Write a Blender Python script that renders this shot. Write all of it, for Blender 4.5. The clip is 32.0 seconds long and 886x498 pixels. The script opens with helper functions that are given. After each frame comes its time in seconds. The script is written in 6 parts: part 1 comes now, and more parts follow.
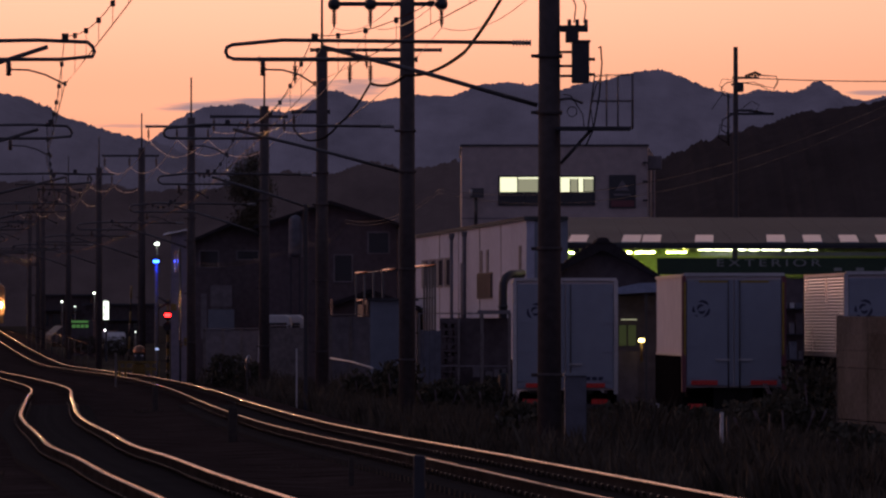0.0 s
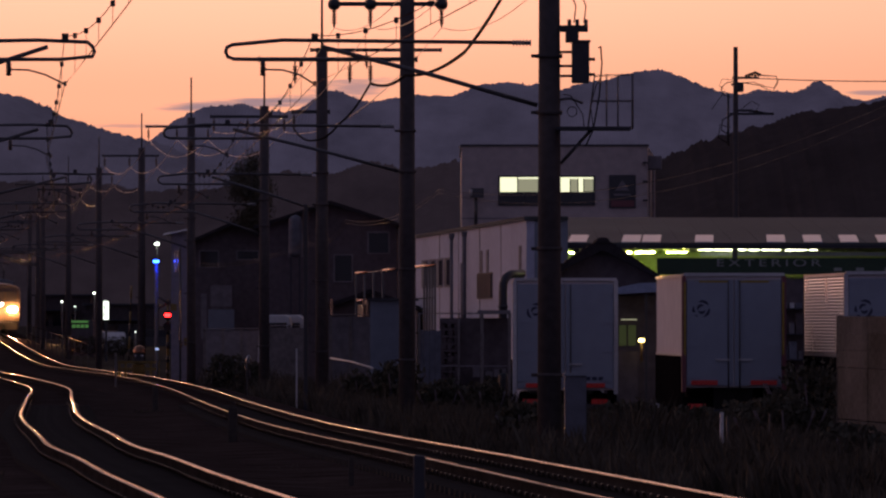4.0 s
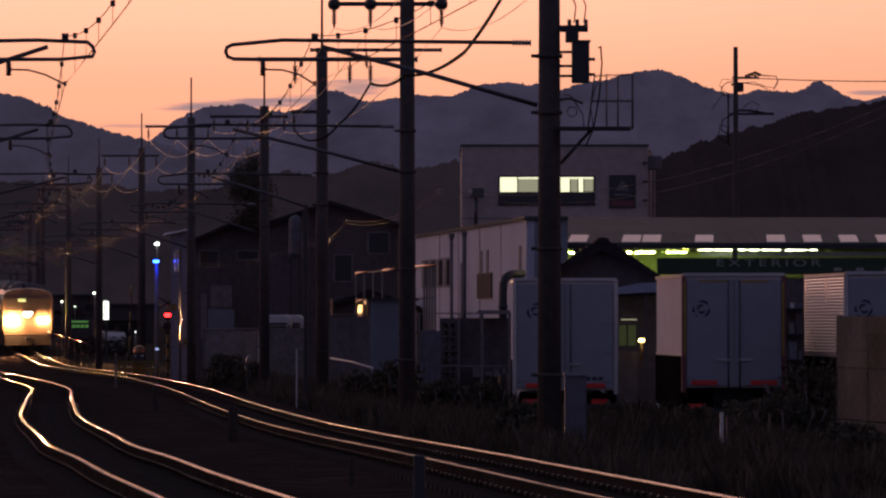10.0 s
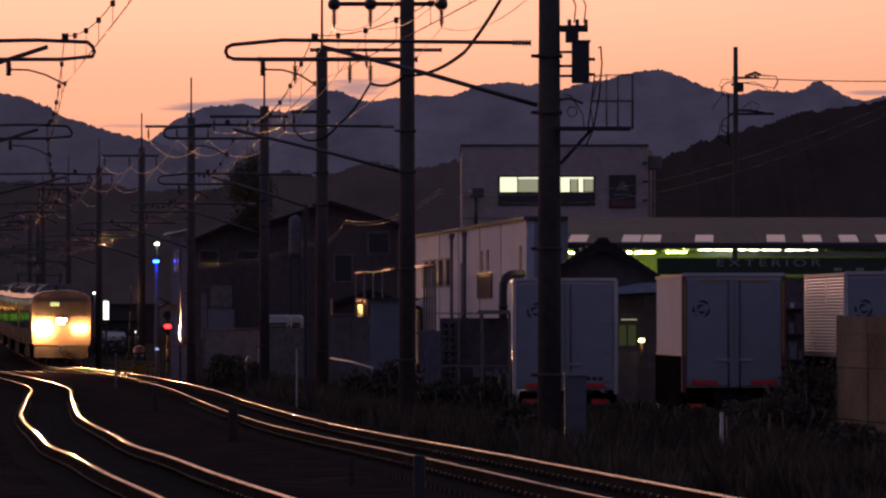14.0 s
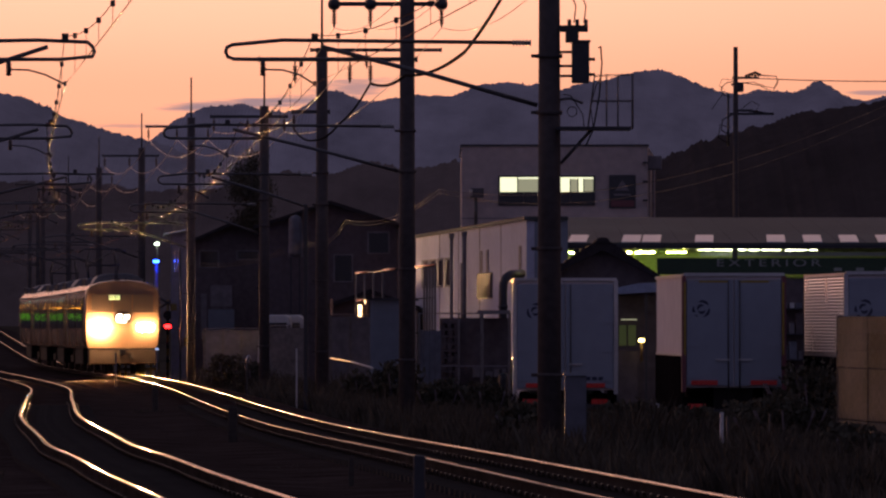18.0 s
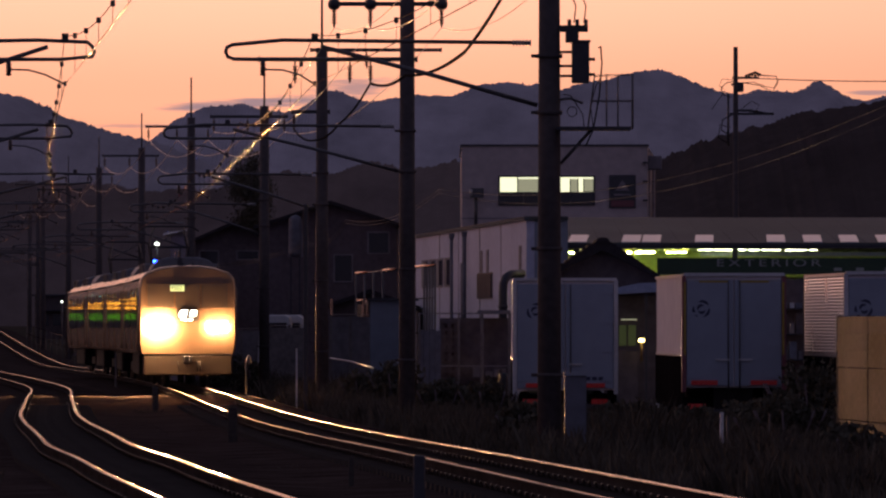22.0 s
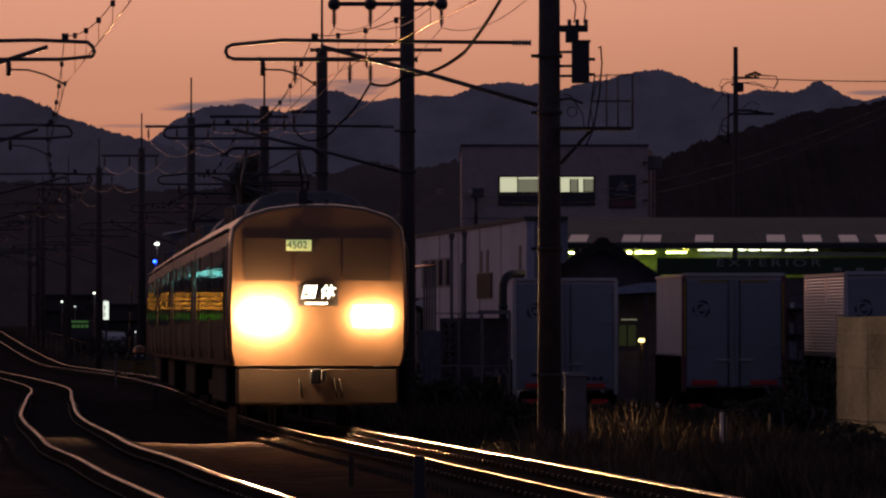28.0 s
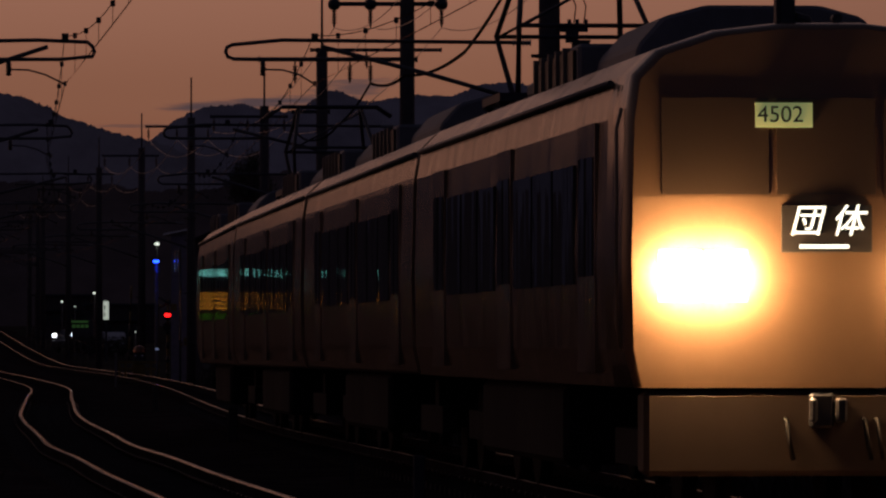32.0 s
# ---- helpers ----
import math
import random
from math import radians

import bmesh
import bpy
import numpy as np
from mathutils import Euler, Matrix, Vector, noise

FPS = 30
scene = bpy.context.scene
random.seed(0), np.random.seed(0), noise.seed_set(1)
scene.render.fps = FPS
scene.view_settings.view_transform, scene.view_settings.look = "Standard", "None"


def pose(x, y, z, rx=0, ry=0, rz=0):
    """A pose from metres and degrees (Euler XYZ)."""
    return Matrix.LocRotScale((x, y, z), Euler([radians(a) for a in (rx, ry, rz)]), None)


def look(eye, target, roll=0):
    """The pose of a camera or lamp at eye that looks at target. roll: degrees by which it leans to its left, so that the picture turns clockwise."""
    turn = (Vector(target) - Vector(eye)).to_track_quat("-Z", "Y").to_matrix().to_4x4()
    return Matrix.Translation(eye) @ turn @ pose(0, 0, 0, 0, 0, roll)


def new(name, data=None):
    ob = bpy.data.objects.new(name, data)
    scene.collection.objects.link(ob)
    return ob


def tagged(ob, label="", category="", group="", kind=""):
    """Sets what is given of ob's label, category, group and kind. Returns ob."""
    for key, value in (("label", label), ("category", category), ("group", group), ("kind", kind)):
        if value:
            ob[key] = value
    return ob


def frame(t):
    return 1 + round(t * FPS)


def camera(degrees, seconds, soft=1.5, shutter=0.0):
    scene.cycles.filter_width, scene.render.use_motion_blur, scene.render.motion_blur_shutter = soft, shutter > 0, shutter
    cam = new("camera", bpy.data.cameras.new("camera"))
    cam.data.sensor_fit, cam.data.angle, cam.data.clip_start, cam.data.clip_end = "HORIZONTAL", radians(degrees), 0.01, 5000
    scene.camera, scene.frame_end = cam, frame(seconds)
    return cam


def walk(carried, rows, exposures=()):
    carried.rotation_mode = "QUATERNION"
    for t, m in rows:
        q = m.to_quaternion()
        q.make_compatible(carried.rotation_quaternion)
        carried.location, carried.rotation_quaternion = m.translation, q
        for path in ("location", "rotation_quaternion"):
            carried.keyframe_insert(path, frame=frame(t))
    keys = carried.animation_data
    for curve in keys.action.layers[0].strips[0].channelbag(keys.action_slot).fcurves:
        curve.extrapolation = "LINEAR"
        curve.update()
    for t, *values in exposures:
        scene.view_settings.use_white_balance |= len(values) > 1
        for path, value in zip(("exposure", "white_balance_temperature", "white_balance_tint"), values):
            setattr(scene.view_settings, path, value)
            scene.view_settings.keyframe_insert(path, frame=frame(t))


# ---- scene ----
# Dusk by a double-track railway: a train comes round a long curve.
# x to the right, y along the view, z up; z = 0 is the top of the rails beside the camera.

EYE = (0.0, 0.0, 1.5)
cam = camera(7.475, 32.0, soft=2.3)
STILL = look(EYE, (0.0, 1000.0, 12.25))
walk(cam, [(0.0, STILL), (32.0, STILL)],
     exposures=[(0.0, 0.0), (12.0, 0.0), (20.0, 0.05), (24.0, 0.0), (25.5, -0.15), (27.0, -0.6),
                (28.0, -0.95), (29.0, -1.3), (30.0, -1.7), (31.0, -2.1), (32.0, -2.3)])

# ---- world: afterglow ahead, blue dusk overhead and behind ----
world = bpy.data.worlds.new("dusk")
scene.world = world
world.use_nodes = True
wn, wl = world.node_tree.nodes, world.node_tree.links
wn.clear()
w_out = wn.new("ShaderNodeOutputWorld")
w_bg = wn.new("ShaderNodeBackground")
w_co = wn.new("ShaderNodeTexCoord")
w_sep = wn.new("ShaderNodeSeparateXYZ")
wl.new(w_co.outputs["Generated"], w_sep.inputs[0])


def ramp_node(nodes, stops):
    r = nodes.new("ShaderNodeValToRGB")
    r.color_ramp.interpolation = "EASE"
    while len(r.color_ramp.elements) < len(stops):
        r.color_ramp.elements.new(0.5)
    for e, (p, c) in zip(r.color_ramp.elements, stops):
        e.position, e.color = p, (*c, 1)
    return r


# height above the horizon, square-rooted so that the lowest degrees get room
w_abs = wn.new("ShaderNodeMath"); w_abs.operation = "MAXIMUM"; w_abs.inputs[1].default_value = 0.0
w_pow = wn.new("ShaderNodeMath"); w_pow.operation = "POWER"; w_pow.inputs[1].default_value = 0.5
wl.new(w_sep.outputs["Z"], w_abs.inputs[0]); wl.new(w_abs.outputs[0], w_pow.inputs[0])
glow = ramp_node(wn, [(0.0, (0.90, 0.29, 0.17)), (0.15, (1.0, 0.36, 0.21)), (0.18, (1.15, 0.485, 0.295)),
                      (0.225, (1.42, 0.632, 0.412)), (0.40, (1.0, 0.57, 0.49)), (0.68, (0.25, 0.22, 0.30)), (1.0, (0.055, 0.065, 0.12))])
dusk = ramp_node(wn, [(0.0, (0.108, 0.092, 0.142)), (0.3, (0.115, 0.103, 0.185)), (1.0, (0.062, 0.068, 0.13))])
wl.new(w_pow.outputs[0], glow.inputs[0]); wl.new(w_pow.outputs[0], dusk.inputs[0])
w_side = wn.new("ShaderNodeMapRange")
w_side.interpolation_type = "SMOOTHSTEP"
w_side.inputs[1].default_value, w_side.inputs[2].default_value = -0.6, 0.62
wl.new(w_sep.outputs["Y"], w_side.inputs[0])
w_mix = wn.new("ShaderNodeMix"); w_mix.data_type = "RGBA"
wl.new(w_side.outputs[0], w_mix.inputs[0])
w_fade = wn.new("ShaderNodeMapRange")
w_fade.inputs[1].default_value, w_fade.inputs[2].default_value, w_fade.inputs[3].default_value, w_fade.inputs[4].default_value = 0.0, 0.3, 1.0, 0.5
wl.new(w_sep.outputs["X"], w_fade.inputs[0])
w_dim = wn.new("ShaderNodeVectorMath"); w_dim.operation = "SCALE"
wl.new(glow.outputs[0], w_dim.inputs[0]); wl.new(w_fade.outputs[0], w_dim.inputs["Scale"])
wl.new(dusk.outputs[0], w_mix.inputs[6]); wl.new(w_dim.outputs[0], w_mix.inputs[7])
# thin violet cloud banks low over the mountains: (bearing, height, half-length, half-depth, weight)
sky_colour = w_mix.outputs[2]
w_map = wn.new("ShaderNodeMapping"); w_map.inputs["Scale"].default_value = (150, 1, 1700)
wl.new(w_co.outputs["Generated"], w_map.inputs[0])
w_noise = wn.new("ShaderNodeTexNoise"); w_noise.inputs["Scale"].default_value = 1.0; w_noise.inputs["Detail"].default_value = 5
wl.new(w_map.outputs[0], w_noise.inputs["Vector"])


def w_math(op, a, b):
    m = wn.new("ShaderNodeMath"); m.operation = op
    for i, v in enumerate((a, b)):
        if isinstance(v, (int, float)):
            m.inputs[i].default_value = v
        else:
            wl.new(v, m.inputs[i])
    return m.outputs[0]


for cx, cz, a, b, k, tilt in ((-0.0275, 0.0322, 0.019, 0.0011, 0.9, 0.06), (-0.0135, 0.0345, 0.0085, 0.0017, 0.75, 0.1), (0.0635, 0.0337, 0.005, 0.0006, 0.7, 0.0), (-0.045, 0.0289, 0.008, 0.0004, 0.5, 0.0)):
    ex = w_math("POWER", w_math("DIVIDE", w_math("SUBTRACT", w_sep.outputs["X"], cx), a), 2)
    lift = w_math("MULTIPLY", w_math("SUBTRACT", w_sep.outputs["X"], cx), tilt)
    ez = w_math("POWER", w_math("DIVIDE", w_math("SUBTRACT", w_math("SUBTRACT", w_sep.outputs["Z"], cz), lift), b), 2)
    far = w_math("ADD", w_math("ADD", w_math("ABSOLUTE", ex, 0), w_math("ABSOLUTE", ez, 0)), w_math("MULTIPLY", w_noise.outputs[0], 1.6))
    mask = wn.new("ShaderNodeMapRange"); mask.interpolation_type = "SMOOTHSTEP"
    mask.inputs[1].default_value, mask.inputs[2].default_value, mask.inputs[3].default_value, mask.inputs[4].default_value = 0.75, 1.7, k, 0.0
    wl.new(far, mask.inputs[0])
    cm = wn.new("ShaderNodeMix"); cm.data_type = "RGBA"
    cm.inputs[7].default_value = (0.29, 0.21, 0.255, 1)
    wl.new(mask.outputs[0], cm.inputs[0]); wl.new(sky_colour, cm.inputs[6])
    sky_colour = cm.outputs[2]
wl.new(sky_colour, w_bg.inputs[0])
w_bg.inputs[1].default_value = 1.0
wl.new(w_bg.outputs[0], w_out.inputs[0])


# ---- materials ----
def mat(name, color, rough=0.7, metal=0.0, scale=6.0, vary=0.25, bump=0.0, second=None, spec=0.5, tint=0.12):
    """Painted or raw surface: two scales of noise in colour and roughness, fine relief."""
    m = bpy.data.materials.new(name)
    m.use_nodes = True
    n, l = m.node_tree.nodes, m.node_tree.links
    b = n["Principled BSDF"]
    co = n.new("ShaderNodeTexCoord")
    big = n.new("ShaderNodeTexNoise"); big.inputs["Scale"].default_value = scale * 0.12
    big.inputs["Detail"].default_value = 4
    fine = n.new("ShaderNodeTexNoise"); fine.inputs["Scale"].default_value = scale * 2.0
    fine.inputs["Detail"].default_value = 5
    l.new(co.outputs["Object"], big.inputs["Vector"]); l.new(co.outputs["Object"], fine.inputs["Vector"])
    add = n.new("ShaderNodeMath"); add.operation = "ADD"
    l.new(big.outputs[0], add.inputs[0]); l.new(fine.outputs[0], add.inputs[1])
    rnd = n.new("ShaderNodeObjectInfo")
    mul = n.new("ShaderNodeMath"); mul.operation = "MULTIPLY_ADD"; mul.inputs[1].default_value = tint
    l.new(rnd.outputs["Random"], mul.inputs[0]); l.new(add.outputs[0], mul.inputs[2])
    mr = n.new("ShaderNodeMapRange"); mr.inputs[1].default_value, mr.inputs[2].default_value = 0.7, 1.4
    l.new(mul.outputs[0], mr.inputs[0])
    mix = n.new("ShaderNodeMix"); mix.data_type = "RGBA"
    dark = second or tuple(c * (1 - vary * 1.4) for c in color)
    mix.inputs[6].default_value = (*dark, 1)
    mix.inputs[7].default_value = (*[min(1, c * (1 + vary * 0.5)) for c in color], 1)
    l.new(mr.outputs[0], mix.inputs[0]); l.new(mix.outputs[2], b.inputs["Base Color"])
    rr = n.new("ShaderNodeMapRange")
    rr.inputs[3].default_value, rr.inputs[4].default_value = max(0.03, rough - 0.12), min(1, rough + 0.1)
    l.new(fine.outputs[0], rr.inputs[0]); l.new(rr.outputs[0], b.inputs["Roughness"])
    b.inputs["Metallic"].default_value = metal
    b.inputs["Specular IOR Level"].default_value = spec
    if bump:
        bp = n.new("ShaderNodeBump"); bp.inputs["Strength"].default_value = bump; bp.inputs["Distance"].default_value = 0.02
        l.new(fine.outputs[0], bp.inputs["Height"]); l.new(bp.outputs[0], b.inputs["Normal"])
    return m


def glowing(name, color, strength):
    m = bpy.data.materials.new(name)
    m.use_nodes = True
    b = m.node_tree.nodes["Principled BSDF"]
    b.inputs["Base Color"].default_value = (*[c * 0.5 for c in color], 1)
    b.inputs["Emission Color"].default_value = (*color, 1)
    b.inputs["Emission Strength"].default_value = strength
    return m


def glass(name, color=(0.02, 0.025, 0.03), rough=0.05):
    m = bpy.data.materials.new(name)
    m.use_nodes = True
    b = m.node_tree.nodes["Principled BSDF"]
    b.inputs["Base Color"].default_value = (*color, 1)
    b.inputs["Roughness"].default_value = rough
    b.inputs["IOR"].default_value = 1.5
    return m


M_GROUND = mat("dark_soil_and_weeds", (0.08, 0.066, 0.052), 0.95, scale=1.2, vary=0.5, bump=0.5, spec=0.0)
M_BALLAST = mat("rusty_ballast", (0.075, 0.055, 0.05), 0.95, scale=9, vary=0.5, bump=0.9, spec=0.0, tint=0)
M_RAIL = mat("worn_rail_steel", (0.23, 0.185, 0.165), 0.18, 1.0, scale=0.9, vary=0.35, tint=0)
M_RAILTOP = mat("polished_rail_top", (0.32, 0.275, 0.255), 0.09, 1.0, scale=0.5, vary=0.2, tint=0)
M_FIELD = mat("dull_rail_edge", (0.12, 0.105, 0.1), 0.45, 0.7, scale=2, vary=0.3, tint=0)
M_CLIP = mat("rail_clip_steel", (0.12, 0.095, 0.08), 0.42, 1.0, scale=9, vary=0.3)
M_RUST = mat("rusted_rail_side", (0.048, 0.041, 0.039), 0.85, 0.0, scale=8, vary=0.4, spec=0.0)
M_SLEEPER = mat("weathered_concrete_sleeper", (0.09, 0.075, 0.065), 0.9, scale=6, vary=0.3, bump=0.3, spec=0.0)
M_BLOCK = mat("stained_cast_block", (0.085, 0.085, 0.093), 0.85, scale=5, vary=0.7, bump=0.4, spec=0.1)
M_CONC = mat("weathered_concrete", (0.27, 0.235, 0.22), 0.85, scale=3, vary=0.35, bump=0.3, spec=0.1)
M_POLE = mat("spun_concrete_pole", (0.1, 0.086, 0.085), 0.85, scale=4, vary=0.3, bump=0.15, spec=0.15)
M_GALV = mat("galvanised_steel", (0.13, 0.125, 0.13), 0.5, 0.5, scale=8, vary=0.25)
M_DARKMETAL = mat("dark_painted_steel", (0.06, 0.06, 0.068), 0.5, 0.3, scale=8, vary=0.3)
M_COPPER = mat("copper_wire", (0.2, 0.1, 0.045), 0.26, 1.0, scale=5, vary=0.2)
M_CABLE = mat("black_cable", (0.025, 0.024, 0.025), 0.6, scale=8, vary=0.2, spec=0.0)
M_PHONE = mat("black_phone_cable", (0.02, 0.02, 0.02), 0.4, scale=8, vary=0.2, spec=0.04)
M_FEEDER = mat("weathered_aluminium_wire", (0.45, 0.34, 0.26), 0.32, 1.0, scale=5, vary=0.2)
M_STRAND = mat("sooty_steel_strand", (0.045, 0.036, 0.03), 0.6, 1.0, scale=5, vary=0.2)
for m_wire in (M_COPPER, M_STRAND):
    m_wire.node_tree.nodes["Principled BSDF"].inputs["Specular Tint"].default_value = (0.25, 0.1, 0.035, 1)
M_PORC = mat("brown_porcelain", (0.12, 0.07, 0.05), 0.25, scale=8, vary=0.2)
M_PORCW = mat("grey_porcelain", (0.4, 0.39, 0.38), 0.3, scale=8, vary=0.15)


# ---- mesh helpers ----
def box(bm, x0, x1, y0, y1, z0, z1):
    v = [bm.verts.new((x, y, z)) for z in (z0, z1) for x, y in ((x0, y0), (x1, y0), (x1, y1), (x0, y1))]
    for f in ((3, 2, 1, 0), (4, 5, 6, 7), (0, 1, 5, 4), (1, 2, 6, 5), (2, 3, 7, 6), (3, 0, 4, 7)):
        bm.faces.new([v[i] for i in f])
    return v


def rod(bm, a, b, r0, r1=None, n=8, caps=True):
    a, b = Vector(a), Vector(b)
    r1 = r0 if r1 is None else r1
    q = (b - a).to_track_quat("Z", "Y").to_matrix()
    ring = [[bm.verts.new(p + q @ Vector((r * math.cos(k * math.tau / n), r * math.sin(k * math.tau / n), 0)))
             for k in range(n)] for p, r in ((a, r0), (b, r1))]
    for k in range(n):
        bm.faces.new((ring[0][k], ring[0][(k + 1) % n], ring[1][(k + 1) % n], ring[1][k])).smooth = True
    if caps:
        bm.faces.new(ring[0][::-1]); bm.faces.new(ring[1])


def tube(bm, pts, r, n=6):
    """A bent round bar along points."""
    pts = [Vector(p) for p in pts]
    rings = []
    for i, p in enumerate(pts):
        d = pts[min(i + 1, len(pts) - 1)] - pts[max(i - 1, 0)]
        q = d.to_track_quat("Z", "Y").to_matrix()
        rings.append([bm.verts.new(p + q @ Vector((r * math.cos(k * math.tau / n), r * math.sin(k * math.tau / n), 0))) for k in range(n)])
    for a, b in zip(rings, rings[1:]):
        off = min(range(n), key=lambda o: (a[0].co - b[o].co).length)
        for k in range(n):
            bm.faces.new((a[k], a[(k + 1) % n], b[(k + 1 + off) % n], b[(k + off) % n])).smooth = True
    bm.faces.new(rings[0][::-1]); bm.faces.new(rings[-1])


def lathe(bm, base, profile, n=12, axis="Z"):
    """A turned body: (radius, height) pairs up from base."""
    base = Vector(base)
    rings = []
    for r, h in profile:
        row = []
        for k in range(n):
            a = k * math.tau / n
            c, s = r * math.cos(a), r * math.sin(a)
            row.append(bm.verts.new(base + Vector({"Z": (c, s, h), "Y": (c, h, -s), "X": (h, c, s)}[axis])))
        rings.append(row)
    for a, b in zip(rings, rings[1:]):
        for k in range(n):
            bm.faces.new((a[k], a[(k + 1) % n], b[(k + 1) % n], b[k])).smooth = True
    bm.faces.new(rings[0][::-1]); bm.faces.new(rings[-1])


def hull(bm, outline, y0, y1):
    """An x-z outline pushed from y0 to y1."""
    a = [bm.verts.new((x, y0, z)) for x, z in outline]
    b = [bm.verts.new((x, y1, z)) for x, z in outline]
    n = len(a)
    for k in range(n):
        bm.faces.new((a[k], a[(k + 1) % n], b[(k + 1) % n], b[k]))
    bm.faces.new(a[::-1]); bm.faces.new(b)


def bevel(bm, w, seg=1):
    bmesh.ops.bevel(bm, geom=bm.edges[:], offset=w, segments=seg, affect="EDGES", clamp_overlap=True)


def mesh_of(name, bm, material, fix=True):
    if fix:
        bmesh.ops.recalc_face_normals(bm, faces=bm.faces[:])
    me = bpy.data.meshes.new(name)
    bm.to_mesh(me)
    bm.free()
    for m in material if isinstance(material, (list, tuple)) else (material,):
        me.materials.append(m)
    return me


def part(name, bm, material, parent, label=""):
    ob = new(name, mesh_of(name, bm, material))
    ob.parent = parent
    return tagged(ob, label)


def thing(name, m, label, category, group=""):
    ob = new(name)
    ob.matrix_basis = m
    return tagged(ob, label, category, group)


def solid(name, bm, material, label, category, group="", kind="", m=None):
    ob = new(name, mesh_of(name, bm, material))
    if m is not None:
        ob.matrix_basis = m
    return tagged(ob, label, category, group, kind)


def B():
    return bmesh.new()


# ---- the line of the tracks: sideways place and level against distance ----
def blend(knots, d):
    """A smooth line through the knots."""
    if d <= knots[0][0]:
        (a, x), (b, y) = knots[0], knots[1]
        return x + (d - a) * (y - x) / (b - a)
    if d >= knots[-1][0]:
        (a, x), (b, y) = knots[-2], knots[-1]
        return y + (d - b) * (y - x) / (b - a)
    i = max(k for k in range(len(knots) - 1) if knots[k][0] <= d)

    def slope(k):
        lo, hi = max(k - 1, 0), min(k + 1, len(knots) - 1)
        return (knots[hi][1] - knots[lo][1]) / (knots[hi][0] - knots[lo][0])
    (a, x), (b, y) = knots[i], knots[i + 1]
    h, u = b - a, (d - a) / (b - a)
    return ((2 * u**3 - 3 * u**2 + 1) * x + (u**3 - 2 * u**2 + u) * h * slope(i)
            + (3 * u**2 - 2 * u**3) * y + (u**3 - u**2) * h * slope(i + 1))


LEVEL = ((0, 0.1), (50, 0.0), (80, -0.094), (100, -0.184), (120, -0.272), (150, -0.362), (190, -0.458), (220, -0.5), (260, -0.537), (300, -0.609), (340, -0.6), (404, -0.12), (470, 0.45), (540, 1.0), (700, 1.6))
HANG = ((0, 0.1), (50, 0.0), (140, -0.25), (220, -0.5), (340, -0.48), (404, -0.05), (470, 0.45), (540, 1.0), (700, 1.6))
LINE_A = ((0, 6.9), (58, 2.05), (80, 0.33), (111, -2.03), (150, -4.5), (204, -7.7), (250, -11.2), (300, -15.8), (342, -19.8), (404, -25.1), (540, -36.3), (700, -49.6))
LINE_B = ((0, 3.4), (58, -1.8), (70, -2.912), (80, -3.753), (90, -4.66), (100, -5.374), (110, -6.099), (120, -6.837), (135, -7.843), (167, -9.7), (210, -12.3), (282, -18.9), (342, -24.0), (404, -29.2), (540, -40.2), (700, -53.2))


def level(d):
    return blend(LEVEL, d)


def hang_level(d):
    """Level from which the brackets and wires over the tracks are set out."""
    return blend(HANG, d)


def on(line, d, side=0.0, up=0.0):
    return Vector((blend(line, d) + side, d, level(d) + up))


# ---- ground ----
def ground_height(x, y):
    z = level(min(max(y, 0), 600)) - 0.62
    r = x - blend(LINE_A, min(y, 600))
    if r > 4.0:
        z -= 0.3 * min(1, (r - 4.0) / 4.0)          # the yard lies lower than the line
    return z


def build_ground():
    xs = [-3000, -1200, -500, -250, -120, -80] + [-60 + 2.5 * k for k in range(41)] + [48, 60, 80, 140, 300, 600, 1400, 3000]
    ys = [-300, -100, -40, -10] + [4.0 * k for k in range(121)] + [500, 540, 600, 700, 900, 1300, 2000, 3200, 4900]
    verts, faces = [], []
    for y in ys:
        for x in xs:
            verts.append((x, y, ground_height(x, y) + 0.05 * noise.noise((x * 0.4, y * 0.15, 0))))
    w = len(xs)
    for j in range(len(ys) - 1):
        for i in range(w - 1):
            faces.append((j * w + i, j * w + i + 1, (j + 1) * w + i + 1, (j + 1) * w + i))
    me = bpy.data.meshes.new("ground")
    me.from_pydata(verts, [], faces)
    me.materials.append(M_GROUND)
    tagged(new("ground", me), "dark weedy ground beside the railway at dusk", "ground", kind="structure")


def sweep(bm, line, profile, d0, d1, step, side=0.0, smooth=False):
    """A profile (x, z) carried along a track."""
    rows = []
    d = d0
    while d <= d1 + 0.01:
        p, q = on(line, d, side), on(line, d + 0.5, side)
        t = (q - p).normalized()
        n = Vector((t.y, -t.x, 0)).normalized()
        rows.append([bm.verts.new(p + n * x + Vector((0, 0, z))) for x, z in profile])
        d += step
    k = len(profile)
    for a, b in zip(rows, rows[1:]):
        for i in range(k):
            f = bm.faces.new((a[i], a[(i + 1) % k], b[(i + 1) % k], b[i]))
            f.smooth = smooth
    bm.faces.new(rows[0][::-1]); bm.faces.new(rows[-1])


